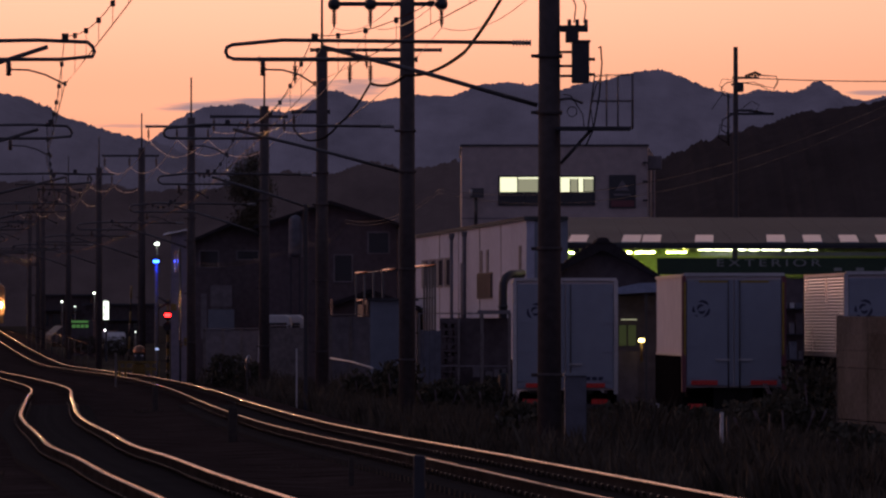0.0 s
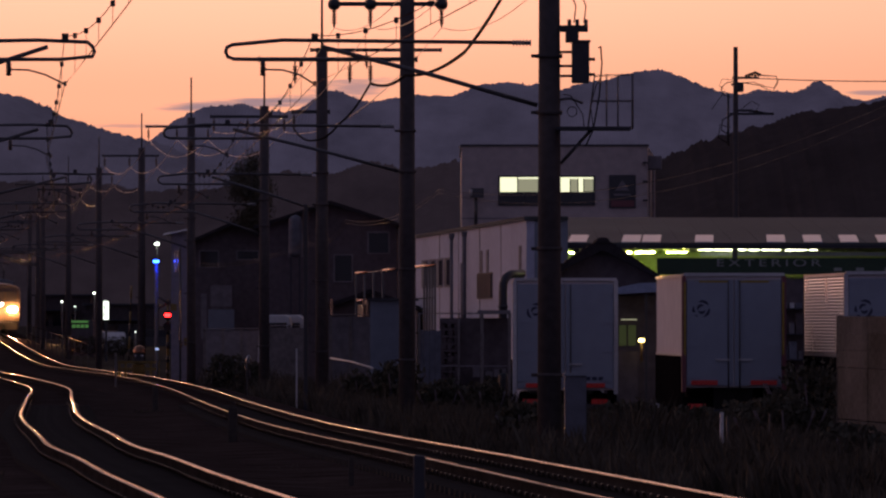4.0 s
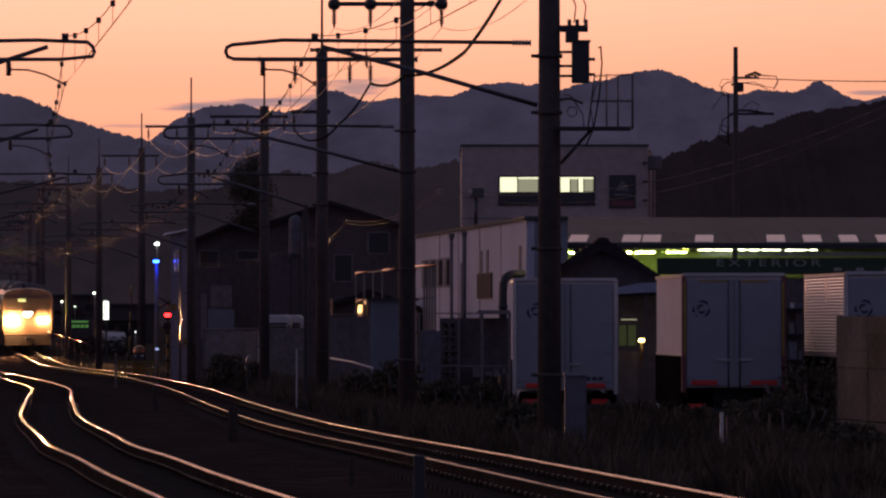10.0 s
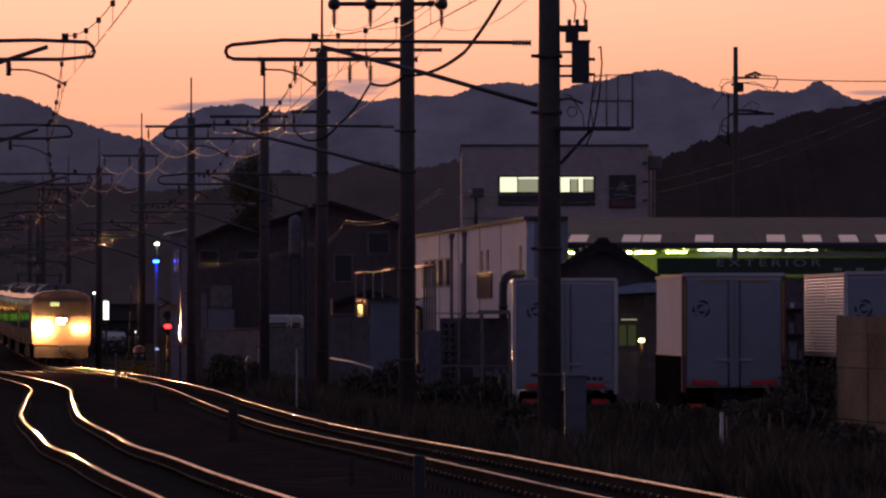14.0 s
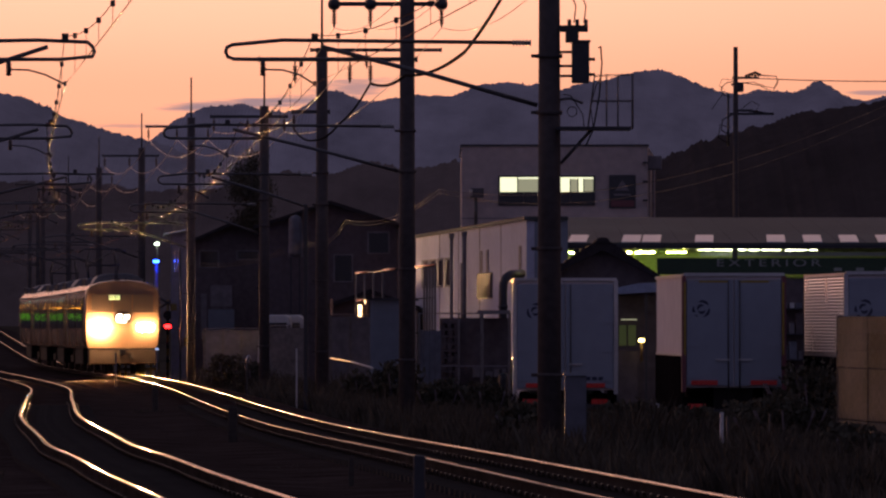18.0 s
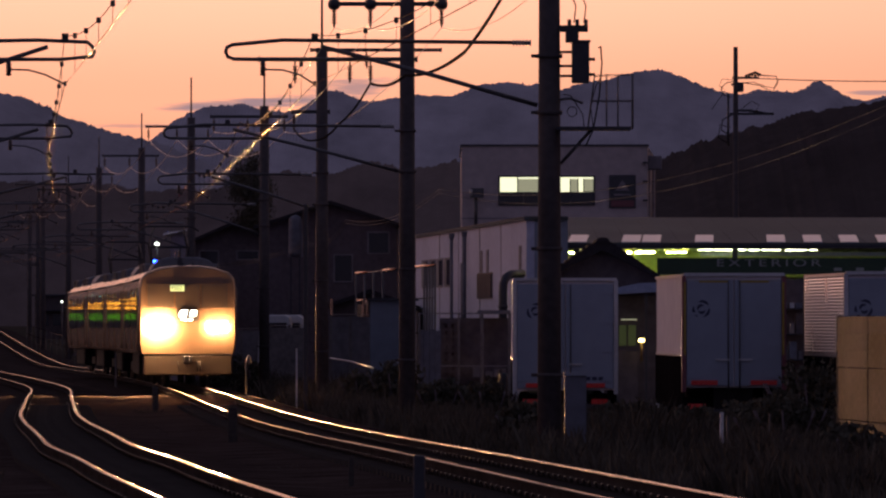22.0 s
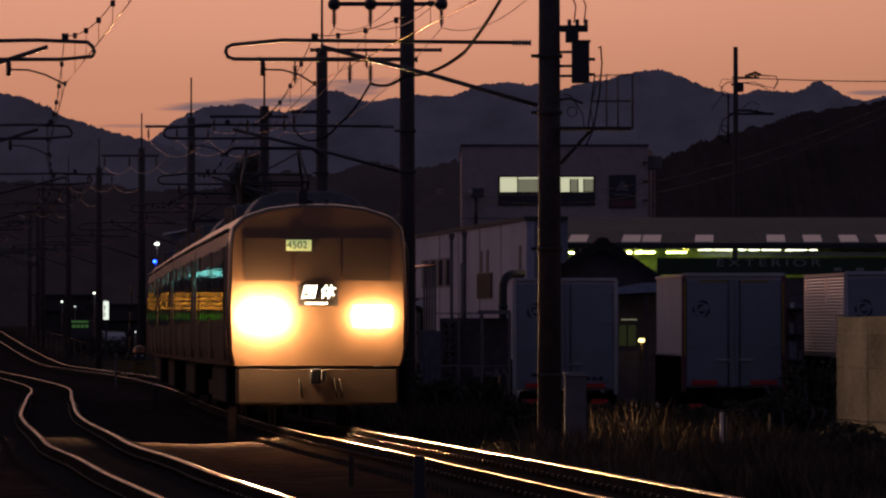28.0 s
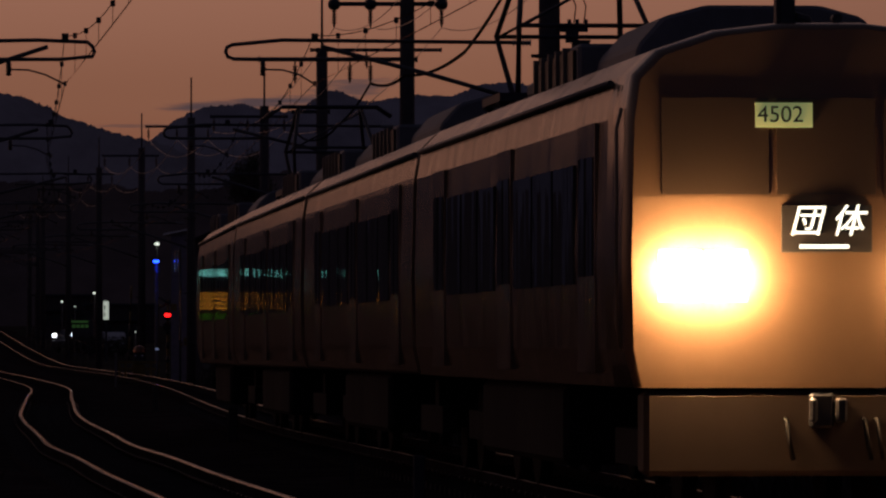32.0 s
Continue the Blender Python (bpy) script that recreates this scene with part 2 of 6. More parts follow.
RAIL_HEAD = [(-0.0138, -0.005), (0.0138, -0.005), (0.0138, 0.0), (-0.0138, 0.0)]
GAUGE_CORNER = [(-0.0338, -0.015), (-0.0334, -0.009), (-0.0315, -0.0052), (-0.027, -0.0019), (-0.021, -0.0004), (-0.014, 0.0003), (-0.014, -0.006)]
FIELD_EDGE = [(0.014, -0.005), (0.032, -0.005), (0.029, 0.0), (0.014, 0.0)]
RAIL_WEB = [(-0.064, -0.153), (0.064, -0.153), (0.05, -0.135), (0.012, -0.12), (0.009, -0.042), (0.032, -0.036), (0.032, -0.0052), (-0.032, -0.0052), (-0.032, -0.036), (-0.009, -0.042), (-0.012, -0.12), (-0.05, -0.135)]
BED = [(-2.75, -0.85), (2.75, -0.85), (2.1, -0.27), (1.2, -0.235), (-1.2, -0.235), (-2.1, -0.27)]


def build_track(line, label):
    track = thing("railway_track", Matrix(), label, "track", "railway tracks")
    bed = B(); sweep(bed, line, BED, -20, 660, 4)
    part("ballast_bed", bed, M_BALLAST, track, "brown stony ballast")
    for s in (-0.5665, 0.5665):
        head, web = B(), B()
        sweep(web, line, RAIL_WEB, -20, 660, 3, s)
        rail = part("rail", web, M_RUST, track, "rusty sided steel rail")
        sweep(head, line, RAIL_HEAD, -20, 660, 3, s)
        part("rail_head", head, M_RAILTOP, rail, "polished steel rail head")
        # the polished corner lies on the inner side of either rail, the dull edge outside
        inner = 1 if s > 0 else -1
        edge = B(); sweep(edge, line, [(x * inner, z) for x, z in GAUGE_CORNER], -20, 660, 3, s, True)
        part("gauge_corner", edge, M_RAIL, rail, "polished rounded rail edge")
        band = B(); sweep(band, line, [(x * inner, z) for x, z in FIELD_EDGE], -20, 660, 3, s)
        part("field_edge", band, M_FIELD, rail, "dull outer rail edge")
    # sleepers with their rail clips, one mesh shared by all
    bm = B()
    box(bm, -1.0, 1.0, -0.11, 0.11, -0.33, -0.165)
    for s in (-1, 1):
        for e in (-1, 1):
            first = len(bm.faces)
            tube(bm, [(s * 0.5665 + e * 0.09, -0.05, -0.14), (s * 0.5665 + e * 0.11, -0.05, -0.10), (s * 0.5665 + e * 0.11, 0.05, -0.10), (s * 0.5665 + e * 0.09, 0.05, -0.14)], 0.014, 6)
            bm.faces.ensure_lookup_table()
            for f in bm.faces[first:]:
                f.material_index = 1
    me = mesh_of("sleeper", bm, (M_SLEEPER, M_CLIP))
    d = 48.0
    while d < 170:
        ob = new("sleeper", me)
        p, q = on(line, d), on(line, d + 1)
        ob.matrix_basis = Matrix.Translation(p) @ pose(0, 0, 0, 0, 0, math.degrees(math.atan2(p.x - q.x, 1)))
        ob.parent = track
        d += 0.66
    return track


build_ground()
build_track(LINE_A, "curving narrow-gauge track with polished rails on ballast")
build_track(LINE_B, "curving second track with polished rails on ballast")


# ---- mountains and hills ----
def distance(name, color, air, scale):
    """Woods with the blue evening haze put into a faint, uneven emission."""
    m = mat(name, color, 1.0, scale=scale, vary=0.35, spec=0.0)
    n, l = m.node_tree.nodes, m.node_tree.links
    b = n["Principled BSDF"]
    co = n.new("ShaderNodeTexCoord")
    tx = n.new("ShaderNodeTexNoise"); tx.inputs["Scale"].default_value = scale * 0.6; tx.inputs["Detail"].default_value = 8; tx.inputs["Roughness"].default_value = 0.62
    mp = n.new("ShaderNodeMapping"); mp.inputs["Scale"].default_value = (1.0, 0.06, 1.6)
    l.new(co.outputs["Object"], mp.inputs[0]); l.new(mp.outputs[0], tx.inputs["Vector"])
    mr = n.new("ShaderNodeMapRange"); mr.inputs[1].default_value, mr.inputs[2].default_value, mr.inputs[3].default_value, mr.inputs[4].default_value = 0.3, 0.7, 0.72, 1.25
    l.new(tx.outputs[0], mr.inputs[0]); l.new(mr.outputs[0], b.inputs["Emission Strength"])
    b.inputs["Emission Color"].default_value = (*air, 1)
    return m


# last colour of each: haze of the distance, given as emission
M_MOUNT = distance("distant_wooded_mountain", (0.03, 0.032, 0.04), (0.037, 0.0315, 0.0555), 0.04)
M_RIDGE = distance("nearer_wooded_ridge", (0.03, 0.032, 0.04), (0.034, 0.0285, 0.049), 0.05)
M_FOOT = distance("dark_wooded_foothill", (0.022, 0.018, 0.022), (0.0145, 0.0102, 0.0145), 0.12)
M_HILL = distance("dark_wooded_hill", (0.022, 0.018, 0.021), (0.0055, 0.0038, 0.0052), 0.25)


def ridge(name, d, depth, base, bumps, material, label, x0, x1, step, rough, seed, taper=60.0):
    """A range of rounded summits (place, height, half-width), wooded and uneven, as a sheet of slopes."""
    verts, faces = [], []
    nx = int((x1 - x0) / step) + 1
    rows = [(-1.0, 0.0), (-0.8, 0.28), (-0.55, 0.55), (-0.35, 0.77), (-0.18, 0.92), (-0.06, 0.985), (0.0, 1.0), (0.15, 0.95), (1.0, 0.0)]
    for f, k in rows:
        for i in range(nx):
            x = x0 + i * step
            h = base + sum(hh * math.exp(-((x - c) / w) ** 2) for c, hh, w in bumps)
            end = min(1.0, (x - x0) / taper, (x1 - x) / taper)
            h *= end * end * (3 - 2 * end)
            fold = 1 + 0.16 * noise.fractal((x / (depth * 0.5), f * 2.0, seed), 1.0, 2.0, 4) * (1 - k)
            crown = rough * (noise.fractal((x / (rough * 9), f * 5, seed + 3), 0.9, 2.1, 4) + 0.5 * noise.noise((x / (rough * 1.6), f * 9, seed)) + 1.1 * abs(noise.noise((x / (rough * 0.7), f * 17, seed + 6))))
            verts.append((x, d + f * depth + 0.1 * depth * noise.noise((x / (depth * 0.4), f, seed)), -3 + h * k * fold + (crown if k > 0.1 else 0)))
    for j in range(len(rows) - 1):
        for i in range(nx - 1):
            faces.append((j * nx + i, j * nx + i + 1, (j + 1) * nx + i + 1, (j + 1) * nx + i))
    me = bpy.data.meshes.new(name)
    me.from_pydata(verts, [], faces)
    me.materials.append(material)
    for p in me.polygons:
        p.use_smooth = True
    tagged(new(name, me), label, "mountain", kind="structure")


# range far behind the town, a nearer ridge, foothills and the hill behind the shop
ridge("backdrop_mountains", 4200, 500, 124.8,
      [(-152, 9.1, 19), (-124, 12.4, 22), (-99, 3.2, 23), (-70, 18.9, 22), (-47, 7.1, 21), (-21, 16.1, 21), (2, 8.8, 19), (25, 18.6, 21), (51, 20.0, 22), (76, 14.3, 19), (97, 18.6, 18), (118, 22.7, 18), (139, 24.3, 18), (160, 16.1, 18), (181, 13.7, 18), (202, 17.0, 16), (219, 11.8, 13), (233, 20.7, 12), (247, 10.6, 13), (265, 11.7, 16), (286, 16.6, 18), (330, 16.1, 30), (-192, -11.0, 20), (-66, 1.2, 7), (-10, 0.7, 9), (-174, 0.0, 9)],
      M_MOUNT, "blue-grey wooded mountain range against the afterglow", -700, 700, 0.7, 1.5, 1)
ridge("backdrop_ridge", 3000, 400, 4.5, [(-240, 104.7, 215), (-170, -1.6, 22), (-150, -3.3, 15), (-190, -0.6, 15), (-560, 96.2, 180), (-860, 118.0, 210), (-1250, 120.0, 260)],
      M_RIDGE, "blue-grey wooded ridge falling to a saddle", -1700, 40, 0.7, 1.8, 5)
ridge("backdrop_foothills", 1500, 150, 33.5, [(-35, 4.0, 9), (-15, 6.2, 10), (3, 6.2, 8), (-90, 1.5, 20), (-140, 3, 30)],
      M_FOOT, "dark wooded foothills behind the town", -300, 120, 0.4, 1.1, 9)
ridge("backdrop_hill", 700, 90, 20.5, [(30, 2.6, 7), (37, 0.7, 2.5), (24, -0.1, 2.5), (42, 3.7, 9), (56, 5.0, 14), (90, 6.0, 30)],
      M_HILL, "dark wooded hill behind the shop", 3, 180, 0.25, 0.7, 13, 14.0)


# ---- catenary poles ----
def insulator(bm, p, n=4, r=0.055, pitch=0.06, axis="Z"):
    prof = []
    for k in range(n):
        h = k * pitch
        prof += [(0.022, h), (r, h + pitch * 0.45), (r * 0.95, h + pitch * 0.6), (0.022, h + pitch * 0.75)]
    lathe(bm, p, prof, 10, axis)


def pole_shaft(pole, top, r0=0.185, r1=0.15):
    bm = B()
    rod(bm, (0, 0, -1.2), (0, 0, top), r0, r1, 20)
    part("shaft", bm, M_POLE, pole, "tapered grey concrete shaft")
    for z in (0.7, 2.6, 4.65, 5.5):
        bm = B()
        rod(bm, (0, 0, z - 0.03), (0, 0, z + 0.03), r0 + 0.012, r0 + 0.012, 20)
        box(bm, -r0 - 0.09, -r0 + 0.02, -0.03, 0.03, z - 0.025, z + 0.025)
        part("band", bm, M_POLE, pole)


def bracket(pole, reach, s=-1, z=0.0, wire=0.9):
    """Hinged cantilever: top tube with a looped end, strut, steady arm; reach is to the loop's end, s the side."""
    f = 0.048
    bm = B()
    insulator(bm, (s * 0.26, 0, 5.7 + z), 6, 0.055, 0.05, "X") if s > 0 else insulator(bm, (-0.56, 0, 5.7 + z), 6, 0.055, 0.05, "X")
    part("insulator", bm, M_PORCW, pole, "ribbed grey porcelain insulator")
    bm = B()
    e = reach
    rise = 0.0 if s < 0 else 0.08
    loop = [(s * 0.3, 0, 5.7 + z), (s * (e - 0.85), 0, 5.74 + z), (s * (e - 0.1), 0, 5.67 + z + rise * 0.5), (s * (e - 0.02), 0, 5.63 + z),
            (s * e, 0, 5.56 + z), (s * (e - 0.03), 0, 5.49 + z), (s * (e - 0.12), 0, 5.455 + z + rise * 0.4), (s * (e - 0.5), 0, 5.45 + z), (s * (e - 2.05), 0, 5.45 + z)]
    tube(bm, loop, f * 0.62, 8)
    part("top_tube", bm, M_GALV, pole, "galvanised tube bent to a loop")
    bm = B()
    foot = 1.45 if s < 0 else 0.7
    tube(bm, [(s * 0.18, 0, 4.76 + z), (s * (e - foot) * 0.5, 0, 5.2 + z), (s * (e - foot), 0, 5.64 + z)], f * 0.72, 8)
    part("strut", bm, M_GALV, pole)
    if s < 0:
        hang, hold = e - 0.56, e - 1.34
    else:
        hang, hold = e - 1.29, e - 0.44
    way = 1 if hold > hang else -1
    bm = B()
    rod(bm, (s * hang, 0, 5.45 + z), (s * hang, 0, 5.22 + z), 0.035)
    tube(bm, [(s * hang, 0, 5.3 + z), (s * (hang + way * 0.3), 0, 5.29 + z), (s * (hang + way * 0.55), 0, 5.22 + z), (s * hold, 0, 5.075 + z)], 0.016)
    part("steady_arm", bm, M_GALV, pole)
    bm = B()
    insulator(bm, (s * hang, 0, 5.2 + z), 4, 0.05, 0.05)
    part("insulator", bm, M_PORC, pole)
    for dz, w, h in ((5.75, 0.05, 0.09), (5.05, 0.02, 0.07)):
        bm = B(); box(bm, s * hold - w, s * hold + w, -0.06, 0.06, dz + z, dz + h + z)
        part("wire_clamp", bm, M_DARKMETAL, pole)


def crossarm(pole, z, x0, x1, drops, hang=True):
    bm = B()
    box(bm, x0, x1, -0.045, 0.045, z - 0.045, z + 0.045)
    for e in (x0, x1):
        box(bm, e - 0.02, e + 0.02, -0.055, 0.055, z - 0.06, z + 0.06)
    part("crossarm", bm, M_DARKMETAL, pole, "dark steel crossarm")
    for x in drops:
        bm = B()
        if hang:
            rod(bm, (x, 0, z - 0.05), (x, 0, z - 0.13), 0.018)
            insulator(bm, (x, 0, z - 0.42), 5, 0.06, 0.06)
            rod(bm, (x, 0, z - 0.42), (x, 0, z - 0.5), 0.03, 0.012)
        else:
            insulator(bm, (x, 0, z + 0.05), 3, 0.06, 0.06)
        part("insulator", bm, M_PORC, pole, "brown porcelain insulator")


POLE_LABEL = "tall round concrete catenary pole beside the track"
POLE_X = {102: 1.60, 142: -0.75, 182: -3.25, 222: -5.85, 262: -9.73, 302: -13.42, 342: -17.35, 382: -21.1, 422: -24.9, 462: -27.6, 502: -30.6}
POLE_TOP = {102: 9.2, 142: 9.0, 182: 8.86, 222: 8.57, 262: 9.4, 302: 9.25, 342: 9.3, 382: 9.3, 422: 9.3, 462: 9.3, 502: 9.3}
REACH = {102: 4.87, 142: 5.1}


def build_pole(d):
    pole = thing("catenary_pole", Matrix.Translation((POLE_X[d], d, 0)), POLE_LABEL, "pole", "poles along the line")
    lv = hang_level(d)
    pole_shaft(pole, POLE_TOP[d], 0.185 if d == 102 else 0.175)
    bracket(pole, REACH.get(d, 4.4), -1, 0.0 if d == 102 else lv + 0.15)
    if d >= 182:
        bm = B(); rod(bm, (0, 0, POLE_TOP[d]), (0, 0, POLE_TOP[d] + 1.55), 0.035, 0.03)
        part("top_rod", bm, M_DARKMETAL, pole)
    if d == 142:
        crossarm(pole, 8.16, -1.6, 0.82, (-1.53, -0.77, 0.72))
        for x in (-1.53, -0.77, 0.72):
            bm = B(); lathe(bm, (x, 0, 8.05), [(0.04, -0.02), (0.11, 0.02), (0.135, 0.1), (0.11, 0.19), (0.03, 0.23)], 14)
            part("arrester", bm, M_DARKMETAL, pole, "round dark surge arrester")
        crossarm(pole, 7.0, -3.1, 0.2, (-2.35, -1.2, -0.77))
    elif d == 182:
        crossarm(pole, 7.14, -0.8, 0.2, (-0.75,))
        crossarm(pole, 8.8, -0.3, 3.2, (1.2, 2.4))
    elif d >= 222:
        crossarm(pole, POLE_TOP[d] - 0.35, -1.75, 0.75, (-1.65, -0.55, 0.65))
    if d == 102:
        # switch gear, its box and the caged step
        bm = B(); box(bm, 0.335, 0.60, -0.2, 0.1, 5.09, 5.70); bevel(bm, 0.012)
        gear = part("switch_box", bm, M_DARKMETAL, pole, "dark grey switch box")
        bm = B(); box(bm, 0.32, 0.615, -0.215, 0.115, 5.70, 5.735); part("lid", bm, M_DARKMETAL, gear)
        bm = B()
        box(bm, 0.15, 0.58, -0.1, 0.0, 5.86, 5.96); box(bm, 0.24, 0.44, -0.12, 0.02, 5.70, 5.95)
        for x in (0.30, 0.42, 0.55):
            rod(bm, (x, -0.05, 5.9), (x, -0.05, 6.05), 0.03)
        part("switch_head", bm, M_DARKMETAL, pole)
        for x in (0.37, 0.52):
            bm = B(); tube(bm, [(x, -0.05, 6.0), (x + 0.03, -0.05, 6.25), (x - 0.12, -0.05, 6.6), (x - 0.3, -0.05, 6.9)], 0.012)
            part("lead", bm, M_CABLE, pole)
        for z in (5.35, 5.56, 5.2):
            bm = B(); box(bm, 0.15, 0.36, -0.03, 0.03, z - 0.02, z + 0.02); part("stay", bm, M_GALV, pole)
        for z in (5.45, 5.22):
            bm = B(); insulator(bm, (0.60, -0.05, z), 2, 0.03, 0.05, "X"); part("insulator", bm, M_PORC, pole)
        bm = B(); tube(bm, [(0.74, -0.05, 5.62), (0.77, -0.05, 5.65), (0.79, -0.05, 5.4), (0.75, -0.05, 4.9), (0.66, -0.05, 4.4), (0.55, -0.05, 4.15)], 0.014)
        part("lead", bm, M_CABLE, pole)
        bm = B(); tube(bm, [(0.16, -0.1, 4.84), (0.3, -0.15, 4.86), (0.5, -0.1, 4.79)], 0.022); part("stay", bm, M_GALV, pole)
        bm = B(); tube(bm, [(0.34 + 0.075 * math.cos(k * 0.52), -0.12, 4.66 + 0.075 * math.sin(k * 0.52)) for k in range(13)], 0.007, 5); part("cable_coil", bm, M_CABLE, pole)
        for pts in ([(0.2, -0.15, 4.92), (0.32, -0.15, 4.9), (0.5, -0.12, 4.62), (0.52, -0.1, 4.43)], [(0.66, -0.05, 4.4), (0.62, -0.05, 4.75), (0.7, -0.05, 5.05), (0.78, -0.05, 5.2)]):
            bm = B(); tube(bm, pts, 0.008, 5); part("lead", bm, M_CABLE, pole)
        bm = B(); box(bm, 0.1, 1.22, -0.35, 0.25, 4.38, 4.43); part("step", bm, M_DARKMETAL, pole, "dark steel working step")
        bm = B(); tube(bm, [(0.17, 0, 3.88), (0.62, 0, 4.38)], 0.028); part("brace", bm, M_GALV, pole)
        for y in (-0.33, 0.23):
            bm = B()
            tube(bm, [(0.58, y, 4.42), (0.68, y, 5.2), (1.25, y, 5.22), (1.25, y, 4.4)], 0.009)
            tube(bm, [(0.62, y, 4.82), (1.24, y, 4.82)], 0.008)
            for x in (0.86, 1.03):
                rod(bm, (x, y, 4.42), (x, y, 5.22), 0.006)
            part("guard_rail", bm, M_GALV, pole)
    return pole


for d in POLE_X:
    build_pole(d)


# poles of the other track stand off to its far side; their brackets reach in
for d in (102, 142, 182, 222, 262, 302, 342, 382):
    x = blend(LINE_B, d) - 3.15
    pole = thing("catenary_pole", Matrix.Translation((x, d, 0)), "round concrete catenary pole beside the second track", "pole", "poles along the line")
    pole_shaft(pole, 8.6, 0.175)
    loop_end = {102: -5.245, 142: -7.774}.get(d, blend(LINE_B, d) + 1.1)
    bracket(pole, loop_end - x, 1, 0.0 if d == 102 else hang_level(d) + 0.15)


# ---- wires ----
def sag_line(points, sag, n=14):
    out = []
    for i, (a, b) in enumerate(zip(points, points[1:])):
        a, b = Vector(a), Vector(b)
        deep = sag[i] if isinstance(sag, tuple) else sag
        for k in range(n):
            u = k / n
            p = a.lerp(b, u); p.z -= 4 * deep * u * (1 - u)
            out.append(p)
    return out + [Vector(points[-1])]


def overhead(places, line, label):
    """Contact wire, its carrying wire above, and the hangers between."""
    ds = [22, 62, 102, 142, 182, 222, 262, 302, 342, 382, 422, 462, 502]
    low = [Vector((places.get(d, blend(line, d) - 0.3), d, (5.07 if d == 102 else hang_level(d) + 5.2))) for d in ds]
    high = [p + Vector((0.0, 0, 0.74)) for p in low]
    wire = thing("overhead_line", Matrix(), label, "wire", "overhead lines")
    bm = B(); tube(bm, sag_line(low, 0.02, 4), 0.0072, 8); part("contact_wire", bm, M_COPPER, wire, "copper contact wire")
    hi = sag_line(high, 0.5, 16)
    bm = B(); tube(bm, hi, 0.0085, 5); part("carrying_wire", bm, M_STRAND, wire)
    lo = sag_line(low, 0.02, 16)
    for k in range(2, 16 * 6, 2):
        if k % 16 == 0:
            continue
        bm = B(); rod(bm, lo[k], hi[k], 0.004, n=4)
        p = hi[k]
        box(bm, p.x - 0.03, p.x + 0.03, p.y - 0.02, p.y + 0.02, p.z - 0.045, p.z + 0.03)
        part("hanger", bm, M_DARKMETAL, wire)


overhead({22: 5.2, 62: 1.65, 102: -1.95, 142: -4.25, 182: -6.66, 222: -9.66, 262: -12.64, 302: -16.2, 342: -20.4}, LINE_A, "copper overhead line hung above the train's track")
overhead({22: 1.2, 62: -2.3, 102: -5.69, 142: -8.31, 182: -10.4, 222: -13.4, 262: -16.9}, LINE_B, "copper overhead line hung above the second track")


def cable(name, pts, r, material, label, sag=0.0, n=12):
    bm = B(); tube(bm, sag_line(pts, sag, n), r, 6)
    return solid(name, bm, material, label, "wire", "cables")


# feeders from insulator to insulator
for x, z, s in ((-1.53, 7.66, 0.75), (-0.77, 7.66, 0.7), (0.72, 7.66, 0.75)):
    pts = [(POLE_X[102] + x + 0.3, 102, 8.1), (POLE_X[142] + x, 142, z)]
    for d in (222, 262, 302, 342, 382, 422):
        pts.append((POLE_X[d] + {-1.53: -1.65, -0.77: -0.55, 0.72: 0.65}[x], d, POLE_TOP[d] - 0.85))
    cable("feeder_wire", pts, 0.009, M_FEEDER, "thin dark feeder wire along the poles", s)
cable("feeder_cable", [(1.25, 96, 6.9), (0.35, 112, 5.95), (-0.75, 136, 6.45), (-1.52, 142, 6.5)], 0.03, M_CABLE, "thick black feeder cable", 0.12)
cable("feeder_cable", [(-1.52, 142, 6.5), (-2.4, 156, 6.05), (-3.2, 168, 6.0), (-3.98, 182, 6.65)], 0.026, M_CABLE, "thick black feeder cable", 0.1)


# ---- the train ----
M_BODY = mat("glossy_train_paint", (0.19, 0.115, 0.064), 0.2, scale=1.0, vary=0.12, tint=0)


def wavy(m, strength, across):
    """Sheet that is not quite flat: slight upright waves which break up what it mirrors."""
    n, l = m.node_tree.nodes, m.node_tree.links
    co, mp = n.new("ShaderNodeTexCoord"), n.new("ShaderNodeMapping")
    mp.inputs["Scale"].default_value = (0.3, across, 0.25)
    tx = n.new("ShaderNodeTexNoise"); tx.inputs["Scale"].default_value = 1.0; tx.inputs["Detail"].default_value = 2
    bp = n.new("ShaderNodeBump"); bp.inputs["Strength"].default_value = strength; bp.inputs["Distance"].default_value = 0.05
    l.new(co.outputs["Object"], mp.inputs[0]); l.new(mp.outputs[0], tx.inputs["Vector"])
    l.new(tx.outputs[0], bp.inputs["Height"]); l.new(bp.outputs[0], n["Principled BSDF"].inputs["Normal"])


wavy(M_BODY, 0.5, 3.0)
M_ROOF = mat("grey_train_roof", (0.2, 0.2, 0.21), 0.6, scale=3, vary=0.25, tint=0)
M_UNDER = mat("sooty_underframe", (0.03, 0.027, 0.025), 0.85, scale=6, vary=0.4, spec=0.08)
M_RUBBERHOSE = mat("black_rubber_hose", (0.018, 0.017, 0.016), 0.7, scale=8, vary=0.2, spec=0.1)
M_SKIRT = mat("grimy_grey_skirt", (0.05, 0.034, 0.024), 0.6, scale=1.5, vary=0.15, spec=0.2)
M_PANE = glass("dark_train_glass", (0.02, 0.019, 0.018), 0.02)
wavy(M_PANE, 0.3, 1.4)
# headlamp bloom over the cab windows put into a lighter, rougher glass
M_SCREEN = glass("bloom_lifted_windscreen_glass", (0.075, 0.05, 0.032), 0.3)
M_HEAD = glowing("headlamp_filament_glow", (1.0, 0.45, 0.16), 150000.0)
